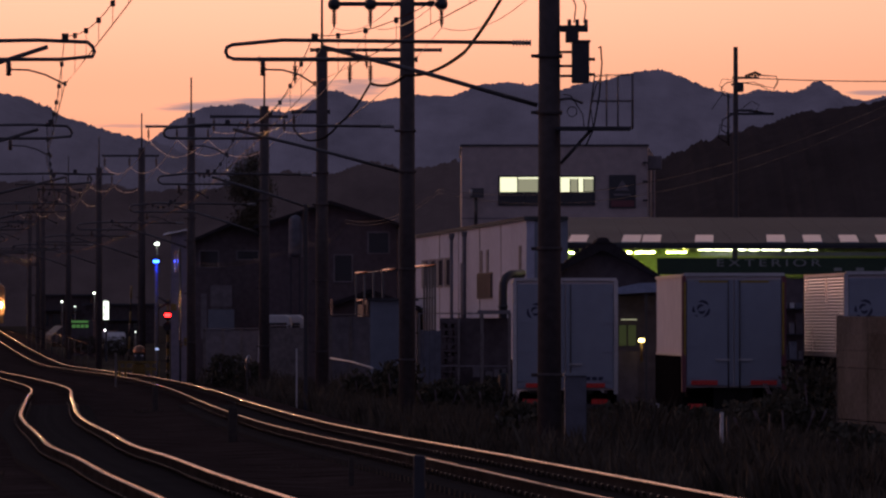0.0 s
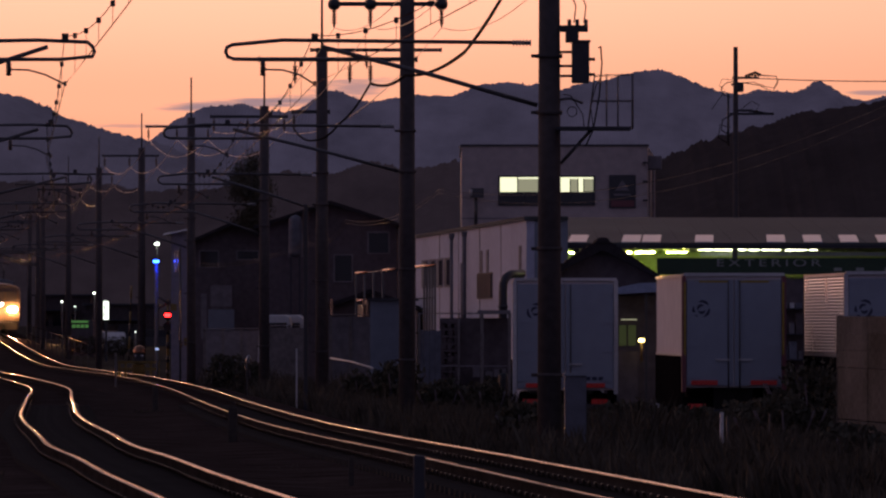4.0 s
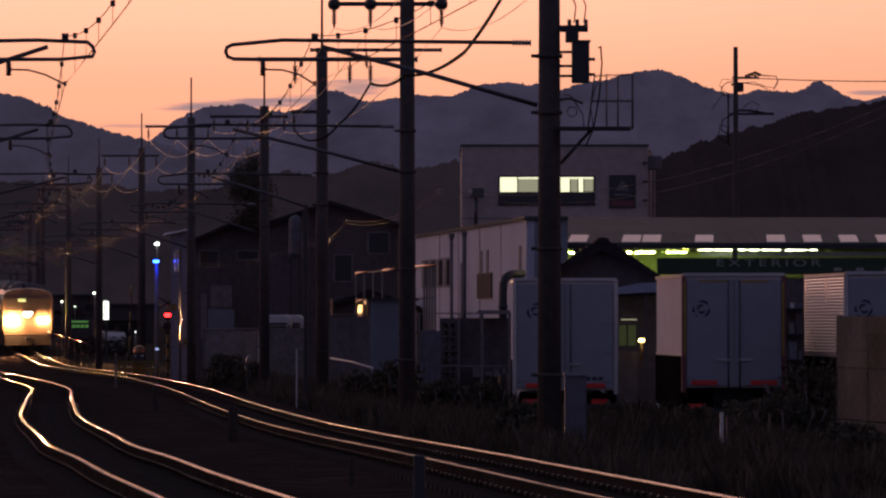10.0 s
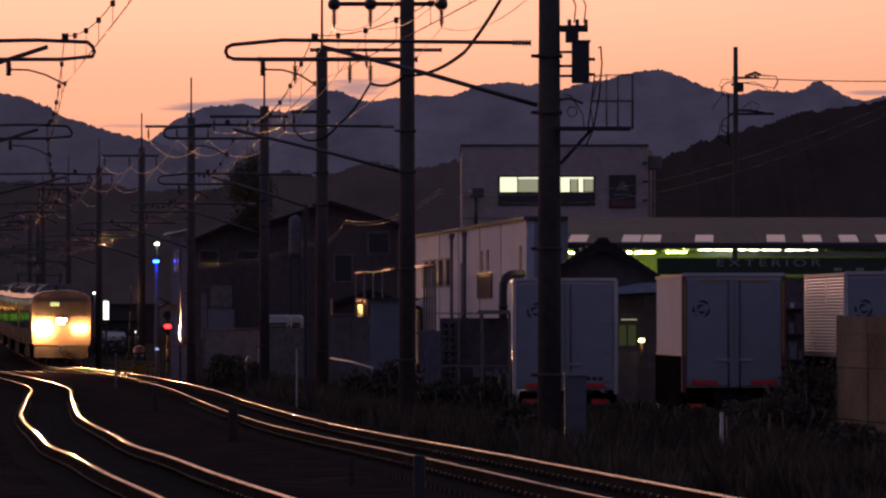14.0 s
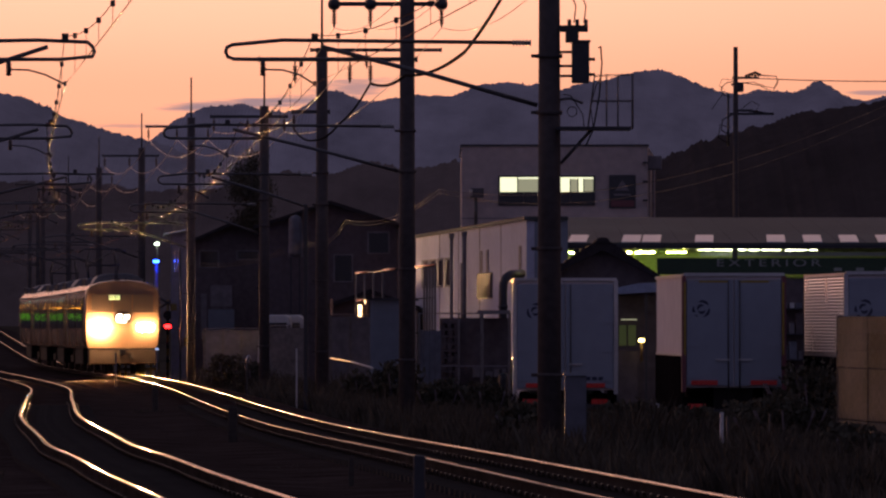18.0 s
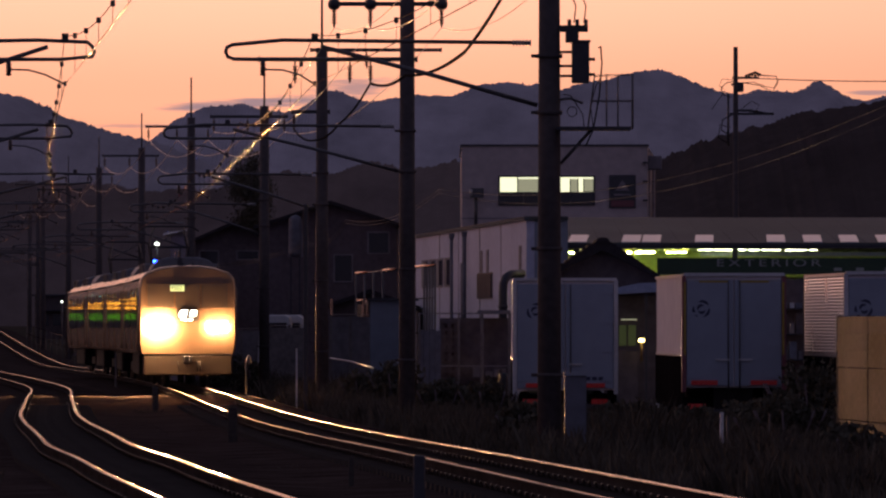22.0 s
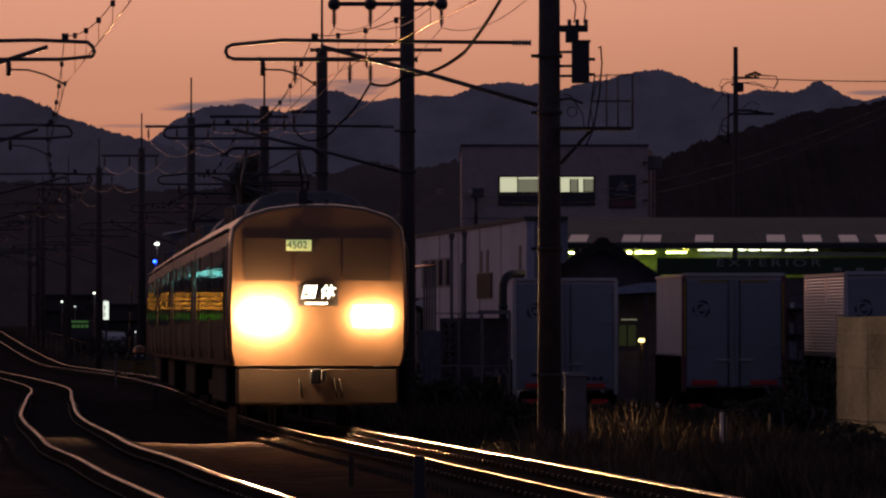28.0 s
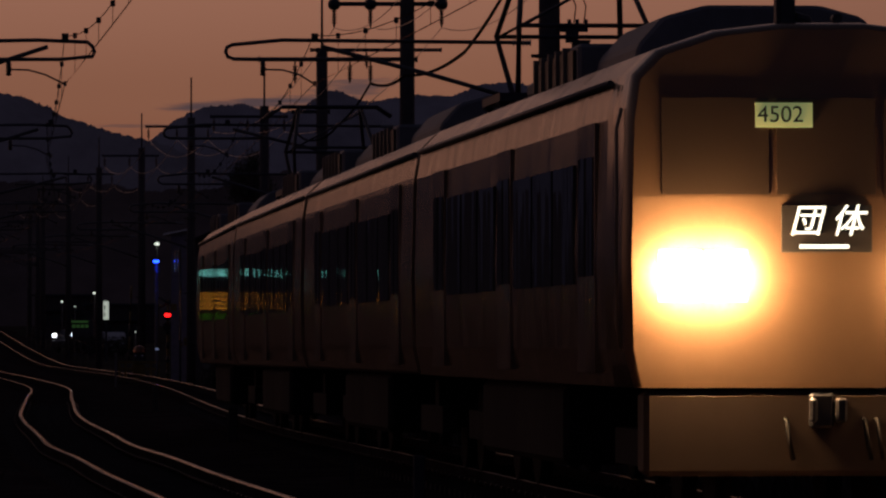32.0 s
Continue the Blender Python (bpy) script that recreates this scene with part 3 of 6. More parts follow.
M_HEADDIM = glowing("dimmer_headlamp_filament_glow", (1.0, 0.45, 0.16), 75000.0)


def lens_glow(name, strength):
    """Clear lens with glow added, bulged far out to light the front like bloom."""
    m = bpy.data.materials.new(name)
    m.use_nodes = True
    n, l = m.node_tree.nodes, m.node_tree.links
    n.clear()
    out, both = n.new("ShaderNodeOutputMaterial"), n.new("ShaderNodeAddShader")
    clear, shine = n.new("ShaderNodeBsdfTransparent"), n.new("ShaderNodeEmission")
    shine.inputs[0].default_value, shine.inputs[1].default_value = (1.0, 0.58, 0.29, 1), strength
    l.new(clear.outputs[0], both.inputs[0]); l.new(shine.outputs[0], both.inputs[1]); l.new(both.outputs[0], out.inputs[0])
    return m


M_LENS = lens_glow("headlamp_lens", 1750.0)
M_LENSDIM = lens_glow("dimmer_headlamp_lens", 400.0)
M_NUMBER = glowing("backlit_number_panel", (0.62, 0.72, 0.3), 1.1)
M_SIGN = glowing("white_led_characters", (1.0, 0.93, 0.72), 14.0)
M_SIGNBACK = mat("dark_sign_box", (0.05, 0.045, 0.04), 0.4, scale=6, vary=0.2)
M_BLACK = mat("black_panel", (0.012, 0.012, 0.014), 0.35, scale=6, vary=0.2)
M_ALUBEZEL = mat("satin_lamp_bezel", (0.24, 0.2, 0.16), 0.5, 0.2, scale=6, vary=0.08)

W, CAR = 1.475, 20.0
SECTION = [(-1.40, 1.02), (1.40, 1.02), (1.46, 1.3), (W, 2.0), (1.45, 3.0), (1.40, 3.3), (1.22, 3.48), (0.8, 3.62), (0.3, 3.68),
           (-0.3, 3.68), (-0.8, 3.62), (-1.22, 3.48), (-1.40, 3.3), (-1.45, 3.0), (-W, 2.0), (-1.46, 1.3)]


def lettering(name, text, size, material, parent, m, label, depth=0.004, slant=0.0):
    cu = bpy.data.curves.new(name, "FONT")
    cu.body, cu.size, cu.extrude, cu.align_x, cu.align_y = text, size, depth, "CENTER", "CENTER"
    cu.shear = slant
    ob = new(name, cu)
    cu.materials.append(material)
    ob.parent, ob.matrix_basis = parent, m
    return tagged(ob, label)


def build_car(first, pantograph):
    """A coach 20 m long: front at y = 0, rails at z = 0."""
    label = "electric train leading car with blazing twin headlamps" if first else "electric train coach with dark windows"
    car = thing("train_car", Matrix(), label, "train", "cars of the train")
    bm = B()
    y0 = 1.3 if first else 0.25
    hull(bm, SECTION, y0, CAR - 0.25)
    bevel(bm, 0.03, 1) if not first else None
    part("body", bm, M_BODY, car, "glossy tan painted body")
    bm = B()
    for s in (-1, 1):
        tube(bm, [(s * 1.43, y0 + 0.05, 3.27), (s * 1.43, CAR - 0.3, 3.27)], 0.028, 6)
    part("gutter", bm, M_GALV, car)
    if first:
        # rounded nose, its front panels left open for the lamp wells
        bm = B()
        rings = []
        for y, k, up in ((1.32, 1.0, 0.0), (0.34, 1.0, 0.0), (0.14, 1.0, -0.01), (0.04, 0.988, -0.03), (0.0, 0.962, -0.07)):
            rings.append([bm.verts.new((x * k, y + (0.07 * max(0, z - 2.4)) * (1 if y < 0.3 else 0), 1.02 + (z - 1.02) * (1 + up * 0.3))) for x, z in SECTION])
        for a, b in zip(rings, rings[1:]):
            for k in range(len(SECTION)):
                bm.faces.new((a[k], a[(k + 1) % len(SECTION)], b[(k + 1) % len(SECTION)], b[k])).smooth = True
        edge = [(1.02 + (z - 1.02) * 0.979, x * 0.962) for x, z in SECTION[1:9]]

        def half_width(z):
            for (za, xa), (zb, xb) in zip(edge, edge[1:]):
                if za <= z <= zb:
                    return xa + (xb - xa) * (z - za) / (zb - za)
            return edge[-1][1]
        cuts = sorted([z for z, _ in edge] + [1.64, 2.02, 2.4])
        for za, zb in zip(cuts, cuts[1:]):
            spans = [(-1.0, 1.0)] if not 1.63 < (za + zb) / 2 < 2.03 else [(-1.0, -1.23), (-0.57, 0.57), (1.23, 1.0)]
            for l, r in spans:
                quad = []
                for z, pair in ((za, (l, r)), (zb, (r, l))):
                    for e in pair:
                        quad.append(bm.verts.new((math.copysign(half_width(z), e) if abs(e) == 1.0 else e, 0.07 * max(0, z - 2.4), z)))
                bm.faces.new(quad)
        bmesh.ops.remove_doubles(bm, verts=bm.verts[:], dist=0.0005)
        part("nose", bm, M_BODY, car, "rounded front panel")
        for x0, x1 in ((-1.2, -0.42), (-0.36, 0.36), (0.42, 1.2)):
            bm = B()
            v = [bm.verts.new(p) for p in ((x0, -0.004, 2.42), (x1, -0.004, 2.42), (x1, 0.04, 3.12), (x0, 0.04, 3.12),
                                           (x0, 0.06, 2.42), (x1, 0.06, 2.42), (x1, 0.13, 3.12), (x0, 0.13, 3.12))]
            for f in ((0, 1, 2, 3), (7, 6, 5, 4), (0, 4, 5, 1), (1, 5, 6, 2), (2, 6, 7, 3), (3, 7, 4, 0)):
                bm.faces.new([v[i] for i in f])
            part("windscreen", bm, M_SCREEN, car, "dark cab window lightened for lamp bloom")
        bm = B(); box(bm, -0.515, -0.1, 0.01, 0.05, 2.905, 3.085)
        plate = part("number_panel", bm, M_NUMBER, car, "backlit yellow-green number panel")
        lettering("number", "4502", 0.17, M_BLACK, plate, pose(-0.335, 0.006, 2.995, 90, 0, 0), "dark digits")
        bm = B(); box(bm, -0.33, 0.33, -0.02, 0.02, 2.0, 2.34)
        sign = part("destination_sign", bm, M_SIGNBACK, car, "black lit destination sign")
        for mark, x in (("団", -0.155), ("体", 0.15)):
            lettering("character", mark, 0.24, M_SIGN, sign, pose(x, -0.024, 2.215, 90, 0, 0), "white glowing character", slant=0.25)
        bm = B(); box(bm, -0.2, 0.16, -0.026, -0.021, 2.03, 2.055)
        part("underline", bm, M_SIGN, sign)
        for s in (-1, 1):
            bm = B(); box(bm, s * 0.9 - 0.36, s * 0.9 + 0.36, 1.14, 1.17, 1.60, 2.06)
            unit = part("headlamp_well", bm, M_BLACK, car, "black recessed twin headlamp well")
            for e in (-0.166, 0.166):
                # bezel plate: a square sheet with a round hole for the lens
                bm = B()
                rim, edge_row = [], []
                for k in range(32):
                    a = (k + 0.5) * math.tau / 32
                    c, w = math.cos(a), math.sin(a)
                    q = 1 / max(abs(c) / 0.166, abs(w) / 0.192)
                    rim.append([bm.verts.new((s * 0.9 + e + 0.151 * c, y, 1.83 + 0.151 * w)) for y in (-0.004, 0.012)])
                    edge_row.append([bm.verts.new((s * 0.9 + e + q * c, y, 1.83 + q * w)) for y in (-0.004, 0.012)])
                for k in range(32):
                    i = (k + 1) % 32
                    for y in (0, 1):
                        bm.faces.new((rim[k][y], rim[i][y], edge_row[i][y], edge_row[k][y]))
                    bm.faces.new((rim[k][0], rim[i][0], rim[i][1], rim[k][1]))
                    bm.faces.new((edge_row[k][0], edge_row[i][0], edge_row[i][1], edge_row[k][1]))
                part("bezel", bm, M_ALUBEZEL, unit, "bright metal lamp bezel")
                # unseen black barrel, added over a metre deep to narrow the beam
                bm = B()
                rings = [[bm.verts.new((s * 0.9 + e + r * math.cos(k * math.tau / 24), y, 1.83 + r * math.sin(k * math.tau / 24))) for k in range(24)] for r, y in ((0.163, 1.14), (0.163, 0.014), (0.152, 0.014), (0.142, 1.14))]
                for a, b in zip(rings, rings[1:]):
                    for k in range(24):
                        bm.faces.new((a[k], a[(k + 1) % 24], b[(k + 1) % 24], b[k])).smooth = True
                part("lamp_barrel", bm, M_BLACK, unit)
                bm = B(); lathe(bm, (s * 0.9 + e, 1.06, 1.88), [(0.02, 0.0), (0.06, 0.012), (0.08, 0.04)], 20, "Y")
                part("headlamp", bm, M_HEAD if s < 0 else M_HEADDIM, unit, "dazzling warm white headlamp")
                bm = B(); lathe(bm, (s * 0.9 + e, 0.0, 1.83), [(0.025, -0.142), (0.07, -0.131), (0.11, -0.104), (0.138, -0.058), (0.15, -0.012), (0.151, 0.012)], 24, "Y")
                part("lens", bm, M_LENS if s < 0 else M_LENSDIM, unit, "glowing bulging lens")
        bm = B(); box(bm, -1.33, 1.33, 0.004, 0.45, 0.38, 1.0); bevel(bm, 0.04)
        part("snow_skirt", bm, M_SKIRT, car, "dull grey front skirt")
        bm = B(); box(bm, -0.07, 0.07, 0.02, 0.3, 0.79, 0.93); bevel(bm, 0.02)
        shank = part("coupler", bm, M_BLACK, car, "sooty automatic coupler")
        bm = B(); box(bm, -0.13, 0.05, -0.05, 0.03, 0.73, 0.98); box(bm, 0.055, 0.14, -0.1, 0.02, 0.77, 0.95); box(bm, -0.14, -0.08, -0.13, -0.052, 0.77, 0.95)
        bevel(bm, 0.02)
        part("coupler_head", bm, M_BLACK, shank)
        for x in (-0.3, 0.27, 0.36):
            bm = B(); tube(bm, [(x, 0.03, 0.8), (x, -0.05, 0.78), (x + 0.02, -0.08, 0.62), (x + 0.05, -0.04, 0.5)], 0.018, 8)
            part("brake_hose", bm, M_RUBBERHOSE, car)
        bm = B(); box(bm, -0.29, -0.15, 0.55, 0.75, 3.5, 3.93); bevel(bm, 0.03, 2)
        part("radio_aerial", bm, M_DARKMETAL, car)
        bm = B(); tube(bm, [(-0.15, 0.62, 3.74), (-0.06, 0.62, 3.72), (-0.02, 0.62, 3.62), (-0.02, 0.62, 3.5)], 0.035, 8)
        part("aerial_lead", bm, M_DARKMETAL, car)
        for x, z in ((0.17, 3.76), (0.93, 3.56), (1.16, 3.47)):
            bm = B(); rod(bm, (x, 0.7, z - 0.25), (x, 0.7, z - 0.03), 0.022, n=8); rod(bm, (x, 0.62, z - 0.03), (x, 0.78, z - 0.03), 0.035, n=8)
            part("roof_knob", bm, M_DARKMETAL, car)
        for s in (-1, 1):
            bm = B(); tube(bm, [(s * 1.46, 0.3, 1.3), (s * 1.5, 0.28, 1.5), (s * 1.5, 0.28, 2.9), (s * 1.46, 0.3, 3.05)], 0.014)
            part("hand_rail", bm, M_ALUBEZEL, car, "bright metal hand rail")
    # side windows and doors
    for s in (-1, 1):
        for k in range(3):
            y = 2.0 + k * 7.0
            bm = B(); box(bm, s * 1.455 - 0.025, s * 1.455 + 0.035, y, y + 1.3, 1.12, 3.0)
            door = part("door", bm, M_BODY, car, "sliding passenger door")
            for e in (0.12, 0.72):
                bm = B(); box(bm, s * 1.48 - 0.01, s * 1.48 + 0.016, y + e, y + e + 0.46, 1.85, 2.75)
                part("door_window", bm, M_PANE, door)
        for k in range(6):
            y = 3.6 + (k // 3) * 7.0 + (k % 3) * 1.75
            bm = B(); box(bm, s * 1.465 - 0.02, s * 1.465 + 0.016, y, y + 1.6, 1.8, 2.72)
            part("side_window", bm, M_PANE, car, "dark glossy window")
    # roof gear
    for k, (y, ln) in enumerate(((2.8, 4.2), (13.2, 3.6)) if not pantograph else ((3.6, 2.9),)):
        bm = B()
        hull(bm, [(-1.02, 3.42), (1.02, 3.42), (0.98, 3.66), (0.78, 3.88), (0.45, 3.97), (-0.45, 3.97), (-0.78, 3.88), (-0.98, 3.66)], y, y + ln)
        bevel(bm, 0.03)
        unit = part("air_conditioner", bm, M_ROOF, car, "grey rounded roof unit")
        bm = B(); box(bm, -1.14, 1.14, y + ln + 0.1, y + ln + 3.5, 3.42, 3.8); bevel(bm, 0.03)
        part("louvre_box", bm, M_ROOF, unit, "grey louvred resistor box")
        for j in range(5):
            for e in (-1, 1):
                at = y + ln + 0.25 + j * 0.64
                bm = B(); box(bm, e * 1.15 - 0.02, e * 1.15 + 0.02, at, at + 0.48, 3.5, 3.75)
                part("vent_slot", bm, M_BLACK, unit)
                bm = B(); box(bm, e * 1.17 - 0.03, e * 1.17 + 0.03, at + 0.5, at + 0.58, 3.5, 3.79)
                part("vent_post", bm, M_ALUBEZEL, unit, "pale metal louvre post")
    bm = B(); box(bm, -1.0, 1.0, 11.0, 12.6, 3.55, 3.7); bevel(bm, 0.04)
    part("roof_walk", bm, M_ROOF, car)
    if pantograph:
        base = 18.6
        bm = B(); box(bm, -0.8, 0.8, base - 1.0, base + 1.0, 3.72, 3.8)
        for x in (-0.75, 0.75):
            for y in (-0.8, 0.8):
                insulator(bm, (x, base + y, 3.55), 3, 0.07, 0.06)
        frame_ob = part("pantograph", bm, M_DARKMETAL, car, "raised diamond pantograph")
        for x in (-0.55, 0.55):
            for e in (-1, 1):
                bm = B()
                tube(bm, [(x, base + e * 0.25, 3.8), (x * 1.15, base + e * 1.25, 4.45), (x * 0.9, base + e * 0.12, 5.1)], 0.03)
                part("pantograph_arm", bm, M_DARKMETAL, frame_ob)
        for e in (-1, 1):
            bm = B(); tube(bm, [(-0.63, base + e * 1.25, 4.45), (0.63, base + e * 1.25, 4.45)], 0.025); tube(bm, [(-0.6, base + e * 1.2, 4.45), (0.5, base + e * 0.14, 5.05)], 0.015)
            part("pantograph_brace", bm, M_DARKMETAL, frame_ob)
            bm = B(); tube(bm, [(-0.98, base + e * 0.16, 4.98), (-0.75, base + e * 0.16, 5.13), (0.75, base + e * 0.16, 5.13), (0.98, base + e * 0.16, 4.98)], 0.03)
            part("collector_shoe", bm, M_DARKMETAL, frame_ob)
    # underframe and bogies
    bm = B(); box(bm, -1.3, 1.3, 6.2, 13.8, 0.35, 1.0); bevel(bm, 0.05); part("underfloor_box", bm, M_UNDER, car)
    for y in (3.0, 16.6):
        bm = B()
        for s in (-1, 1):
            box(bm, s * 0.98 - 0.08, s * 0.98 + 0.08, y - 1.5, y + 1.5, 0.4, 0.68)
        box(bm, -1.0, 1.0, y - 0.25, y + 0.25, 0.45, 0.95)
        bogie = part("bogie", bm, M_UNDER, car)
        for e in (-1.05, 1.05):
            bm = B()
            for s in (-1, 1):
                lathe(bm, (s * 0.5665 - 0.06, y + e, 0.43), [(0.43, 0.0), (0.43, 0.12)], 24, "X")
            rod(bm, (-0.6, y + e, 0.43), (0.6, y + e, 0.43), 0.07)
            part("wheelset", bm, M_UNDER, bogie)
    return car


TRAIN = [build_car(True, True), build_car(False, False), build_car(False, True), build_car(False, False)]


def front_place(t):
    """Distance of the train's front at t seconds."""
    return blend(RUN, t)


RUN = ((0, 542.5), (8, 419.3), (16, 296.1), (22, 203.7), (27, 126.7), (30, 80.2), (31, 64.4), (32, 49.1))


def motions():
    for k, car in enumerate(TRAIN):
        rows = []
        for i in range(65):
            t = i * 0.5
            d = front_place(t) + k * CAR
            a, b = on(LINE_A, d + 3.0), on(LINE_A, d + 16.6)
            way = (b - a).normalized()
            p = a - way * 3.0
            rows.append((t, pose(p.x, p.y, p.z, math.degrees(math.asin(way.z)), 0, math.degrees(math.atan2(-way.x, way.y)))))
        walk(car, rows)
    # one car crosses early on, another draws up at the end
    def along(px0, d, yaw_deg):
        x = (px0 - 784) / 12000 * d
        return pose(x, d, ground_height(x, d), 0, 0, yaw_deg)
    walk(PASSING, [(0.0, along(133, 470, 25)), (1.0, along(166, 470, 22)), (1.25, along(174, 470, 6)), (1.5, along(183, 470, -14)), (1.8, along(193, 470, -4)), (2.2, along(206, 470, 0)), (2.5, along(216, 470, -12)), (2.9, along(229, 470, 2)), (7.0, along(365, 470, 2)), (32.0, along(365, 470, 2))])
    walk(WAITING, [(0.0, along(172, 437, -115)), (29.4, along(172, 437, -115)), (31.2, along(139, 437, -115)), (32.0, along(137, 437, -115))])
    # the alarm's light leaps from lamp to lamp
    rows, half, up = [], 0.612, True
    z_up, z_down = 1.792 + 1.15, 1.305 + 1.15
    t = 0.0
    edge = 0.5
    while t < 32.0:
        z = z_up if up else z_down
        rows.append((t, pose(0, 0, z)))
        end = min(edge - 0.034, 32.0)
        if end > t + 0.04:
            rows.append((end, pose(0, 0, z)))
        t, edge, up = edge, edge + half, not up
    if rows[-1][0] < 32.0:
        rows.append((32.0, rows[-1][1]))
    walk(RED_LAMP, rows)


# ---- yard, trucks, buildings ----
M_WHITEWALL = mat("off_white_metal_cladding", (0.62, 0.625, 0.735), 0.85, scale=1.5, vary=0.15, spec=0.08)
M_BLUEWALL = mat("blue_grey_cladding", (0.26, 0.29, 0.34), 0.6, scale=1.5, vary=0.15)
M_BEIGE = mat("beige_rendered_wall", (0.6, 0.5, 0.47), 0.85, scale=1.5, vary=0.18, bump=0.1, spec=0.1)
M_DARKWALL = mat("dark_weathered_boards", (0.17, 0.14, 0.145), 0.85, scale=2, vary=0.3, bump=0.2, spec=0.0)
M_GREYWALL = mat("stained_grey_panel", (0.27, 0.245, 0.255), 0.8, scale=2, vary=0.3, bump=0.1, spec=0.1)
M_TILE = mat("dark_clay_tiles", (0.05, 0.043, 0.046), 0.8, scale=4, vary=0.3, bump=0.3, spec=0.05)
M_ROOFGREY = mat("grey_metal_roof", (0.105, 0.112, 0.108), 0.75, scale=1.2, vary=0.2, spec=0.1)
M_SKYLIGHT = mat("milky_skylight_sheet", (0.62, 0.64, 0.68), 0.35, scale=2, vary=0.15)
# white truck rears: dusk shade put into a darker, bluer colour
M_TRUCKW = mat("dusk_shaded_truck_panel", (0.31, 0.345, 0.41), 0.35, scale=1.2, vary=0.1)
M_RIBBED = mat("ribbed_silver_panel", (0.9, 0.87, 0.87), 0.3, 0.9, scale=0.25, vary=0.06, tint=0)
M_SLATE = mat("faded_blue_sheet", (0.17, 0.175, 0.21), 0.7, scale=2, vary=0.35, bump=0.1)
M_CLUTTER = mat("stored_goods_wrap", (0.3, 0.27, 0.22), 0.5, scale=5, vary=0.5)
# near-black, for the shade of the open space under the truck sides
M_GAPDARK = mat("black_gap_sheet", (0.013, 0.012, 0.013), 0.9, scale=3, vary=0.4, spec=0.0)
# sides of the same trucks: the western glow put into a lighter cream
M_TRUCKSIDE = mat("glow_lit_truck_side", (0.76, 0.7, 0.69), 0.85, scale=1.2, vary=0.1, spec=0.12)
M_PIPE = mat("bright_zinc_pipe", (0.75, 0.72, 0.68), 0.22, 1.0, scale=6, vary=0.12)
M_ALU = mat("brushed_aluminium", (0.6, 0.6, 0.6), 0.38, 0.9, scale=6, vary=0.15)
M_LOGO = mat("dark_blue_emblem_paint", (0.035, 0.042, 0.085), 0.4, scale=6, vary=0.1)
M_REDREF = mat("red_reflector", (0.8, 0.045, 0.035), 0.3, scale=10, vary=0.1)
M_YELTAPE = mat("yellow_reflective_tape", (0.4, 0.27, 0.03), 0.3, scale=10, vary=0.1)
M_MAROON = mat("maroon_edge_tape", (0.2, 0.06, 0.07), 0.4, scale=10, vary=0.1)
M_RUBBER = mat("tyre_rubber", (0.02, 0.02, 0.02), 0.8, scale=10, vary=0.2)
M_GREEN = mat("dark_green_sign_paint", (0.032, 0.07, 0.032), 0.5, scale=3, vary=0.2)
M_LETTER = mat("grey_sign_letters", (0.36, 0.38, 0.35), 0.5, scale=6, vary=0.1)
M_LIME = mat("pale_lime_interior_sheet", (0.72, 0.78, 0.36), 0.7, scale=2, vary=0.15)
M_BLUESHEET = mat("blue_tarpaulin", (0.36, 0.42, 0.56), 0.6, scale=4, vary=0.2)
M_WHITEPAINT = mat("chalky_white_paint", (0.75, 0.73, 0.7), 0.6, scale=8, vary=0.2)
M_YELLOW = mat("worn_yellow_paint", (0.3, 0.19, 0.04), 0.6, scale=6, vary=0.3)
M_WINDARK = glass("unlit_window_glass", (0.02, 0.022, 0.03), 0.08)
M_CREAMLIT = glowing("bright_office_window", (1.0, 1.0, 0.66), 1.1)
M_DIMLIT = glowing("blinded_office_window", (0.8, 0.78, 0.5), 0.33)
M_TUBE = glowing("fluorescent_tube", (0.92, 1.0, 0.66), 20.0)
M_TUBEGREEN = glowing("greenish_fluorescent_tube", (0.75, 0.95, 0.25), 270.0)
M_HATCH = glowing("dim_green_lit_pane", (0.16, 0.2, 0.07), 0.12)
M_LAMPWHITE = glowing("white_lamp_glow", (0.9, 1.0, 0.85), 6.0)
M_LAMPWARM = glowing("warm_lamp_glow", (1.0, 0.75, 0.25), 9.0)
M_LAMPBLUE = glowing("blue_lamp_glow", (0.01, 0.05, 1.0), 45.0)
M_LAMPRED = glowing("red_alarm_glow", (1.0, 0.012, 0.012), 14.0)
M_SIGNWHITE = glowing("white_lit_signboard", (0.9, 1.0, 0.85), 2.0)
M_GREENLIT = glowing("green_lit_fascia", (0.2, 0.55, 0.14), 0.26)


def slab(name, dims, material, parent, label="", bev=0.0):
    bm = B(); box(bm, *dims)
    if bev:
        bevel(bm, bev)
    return part(name, bm, material, parent, label)


def yaw(x, y, z, dx, dy):
    """A pose at a place whose local y axis runs along (dx, dy)."""
    return pose(x, y, z, 0, 0, math.degrees(math.atan2(-dx, dy)))


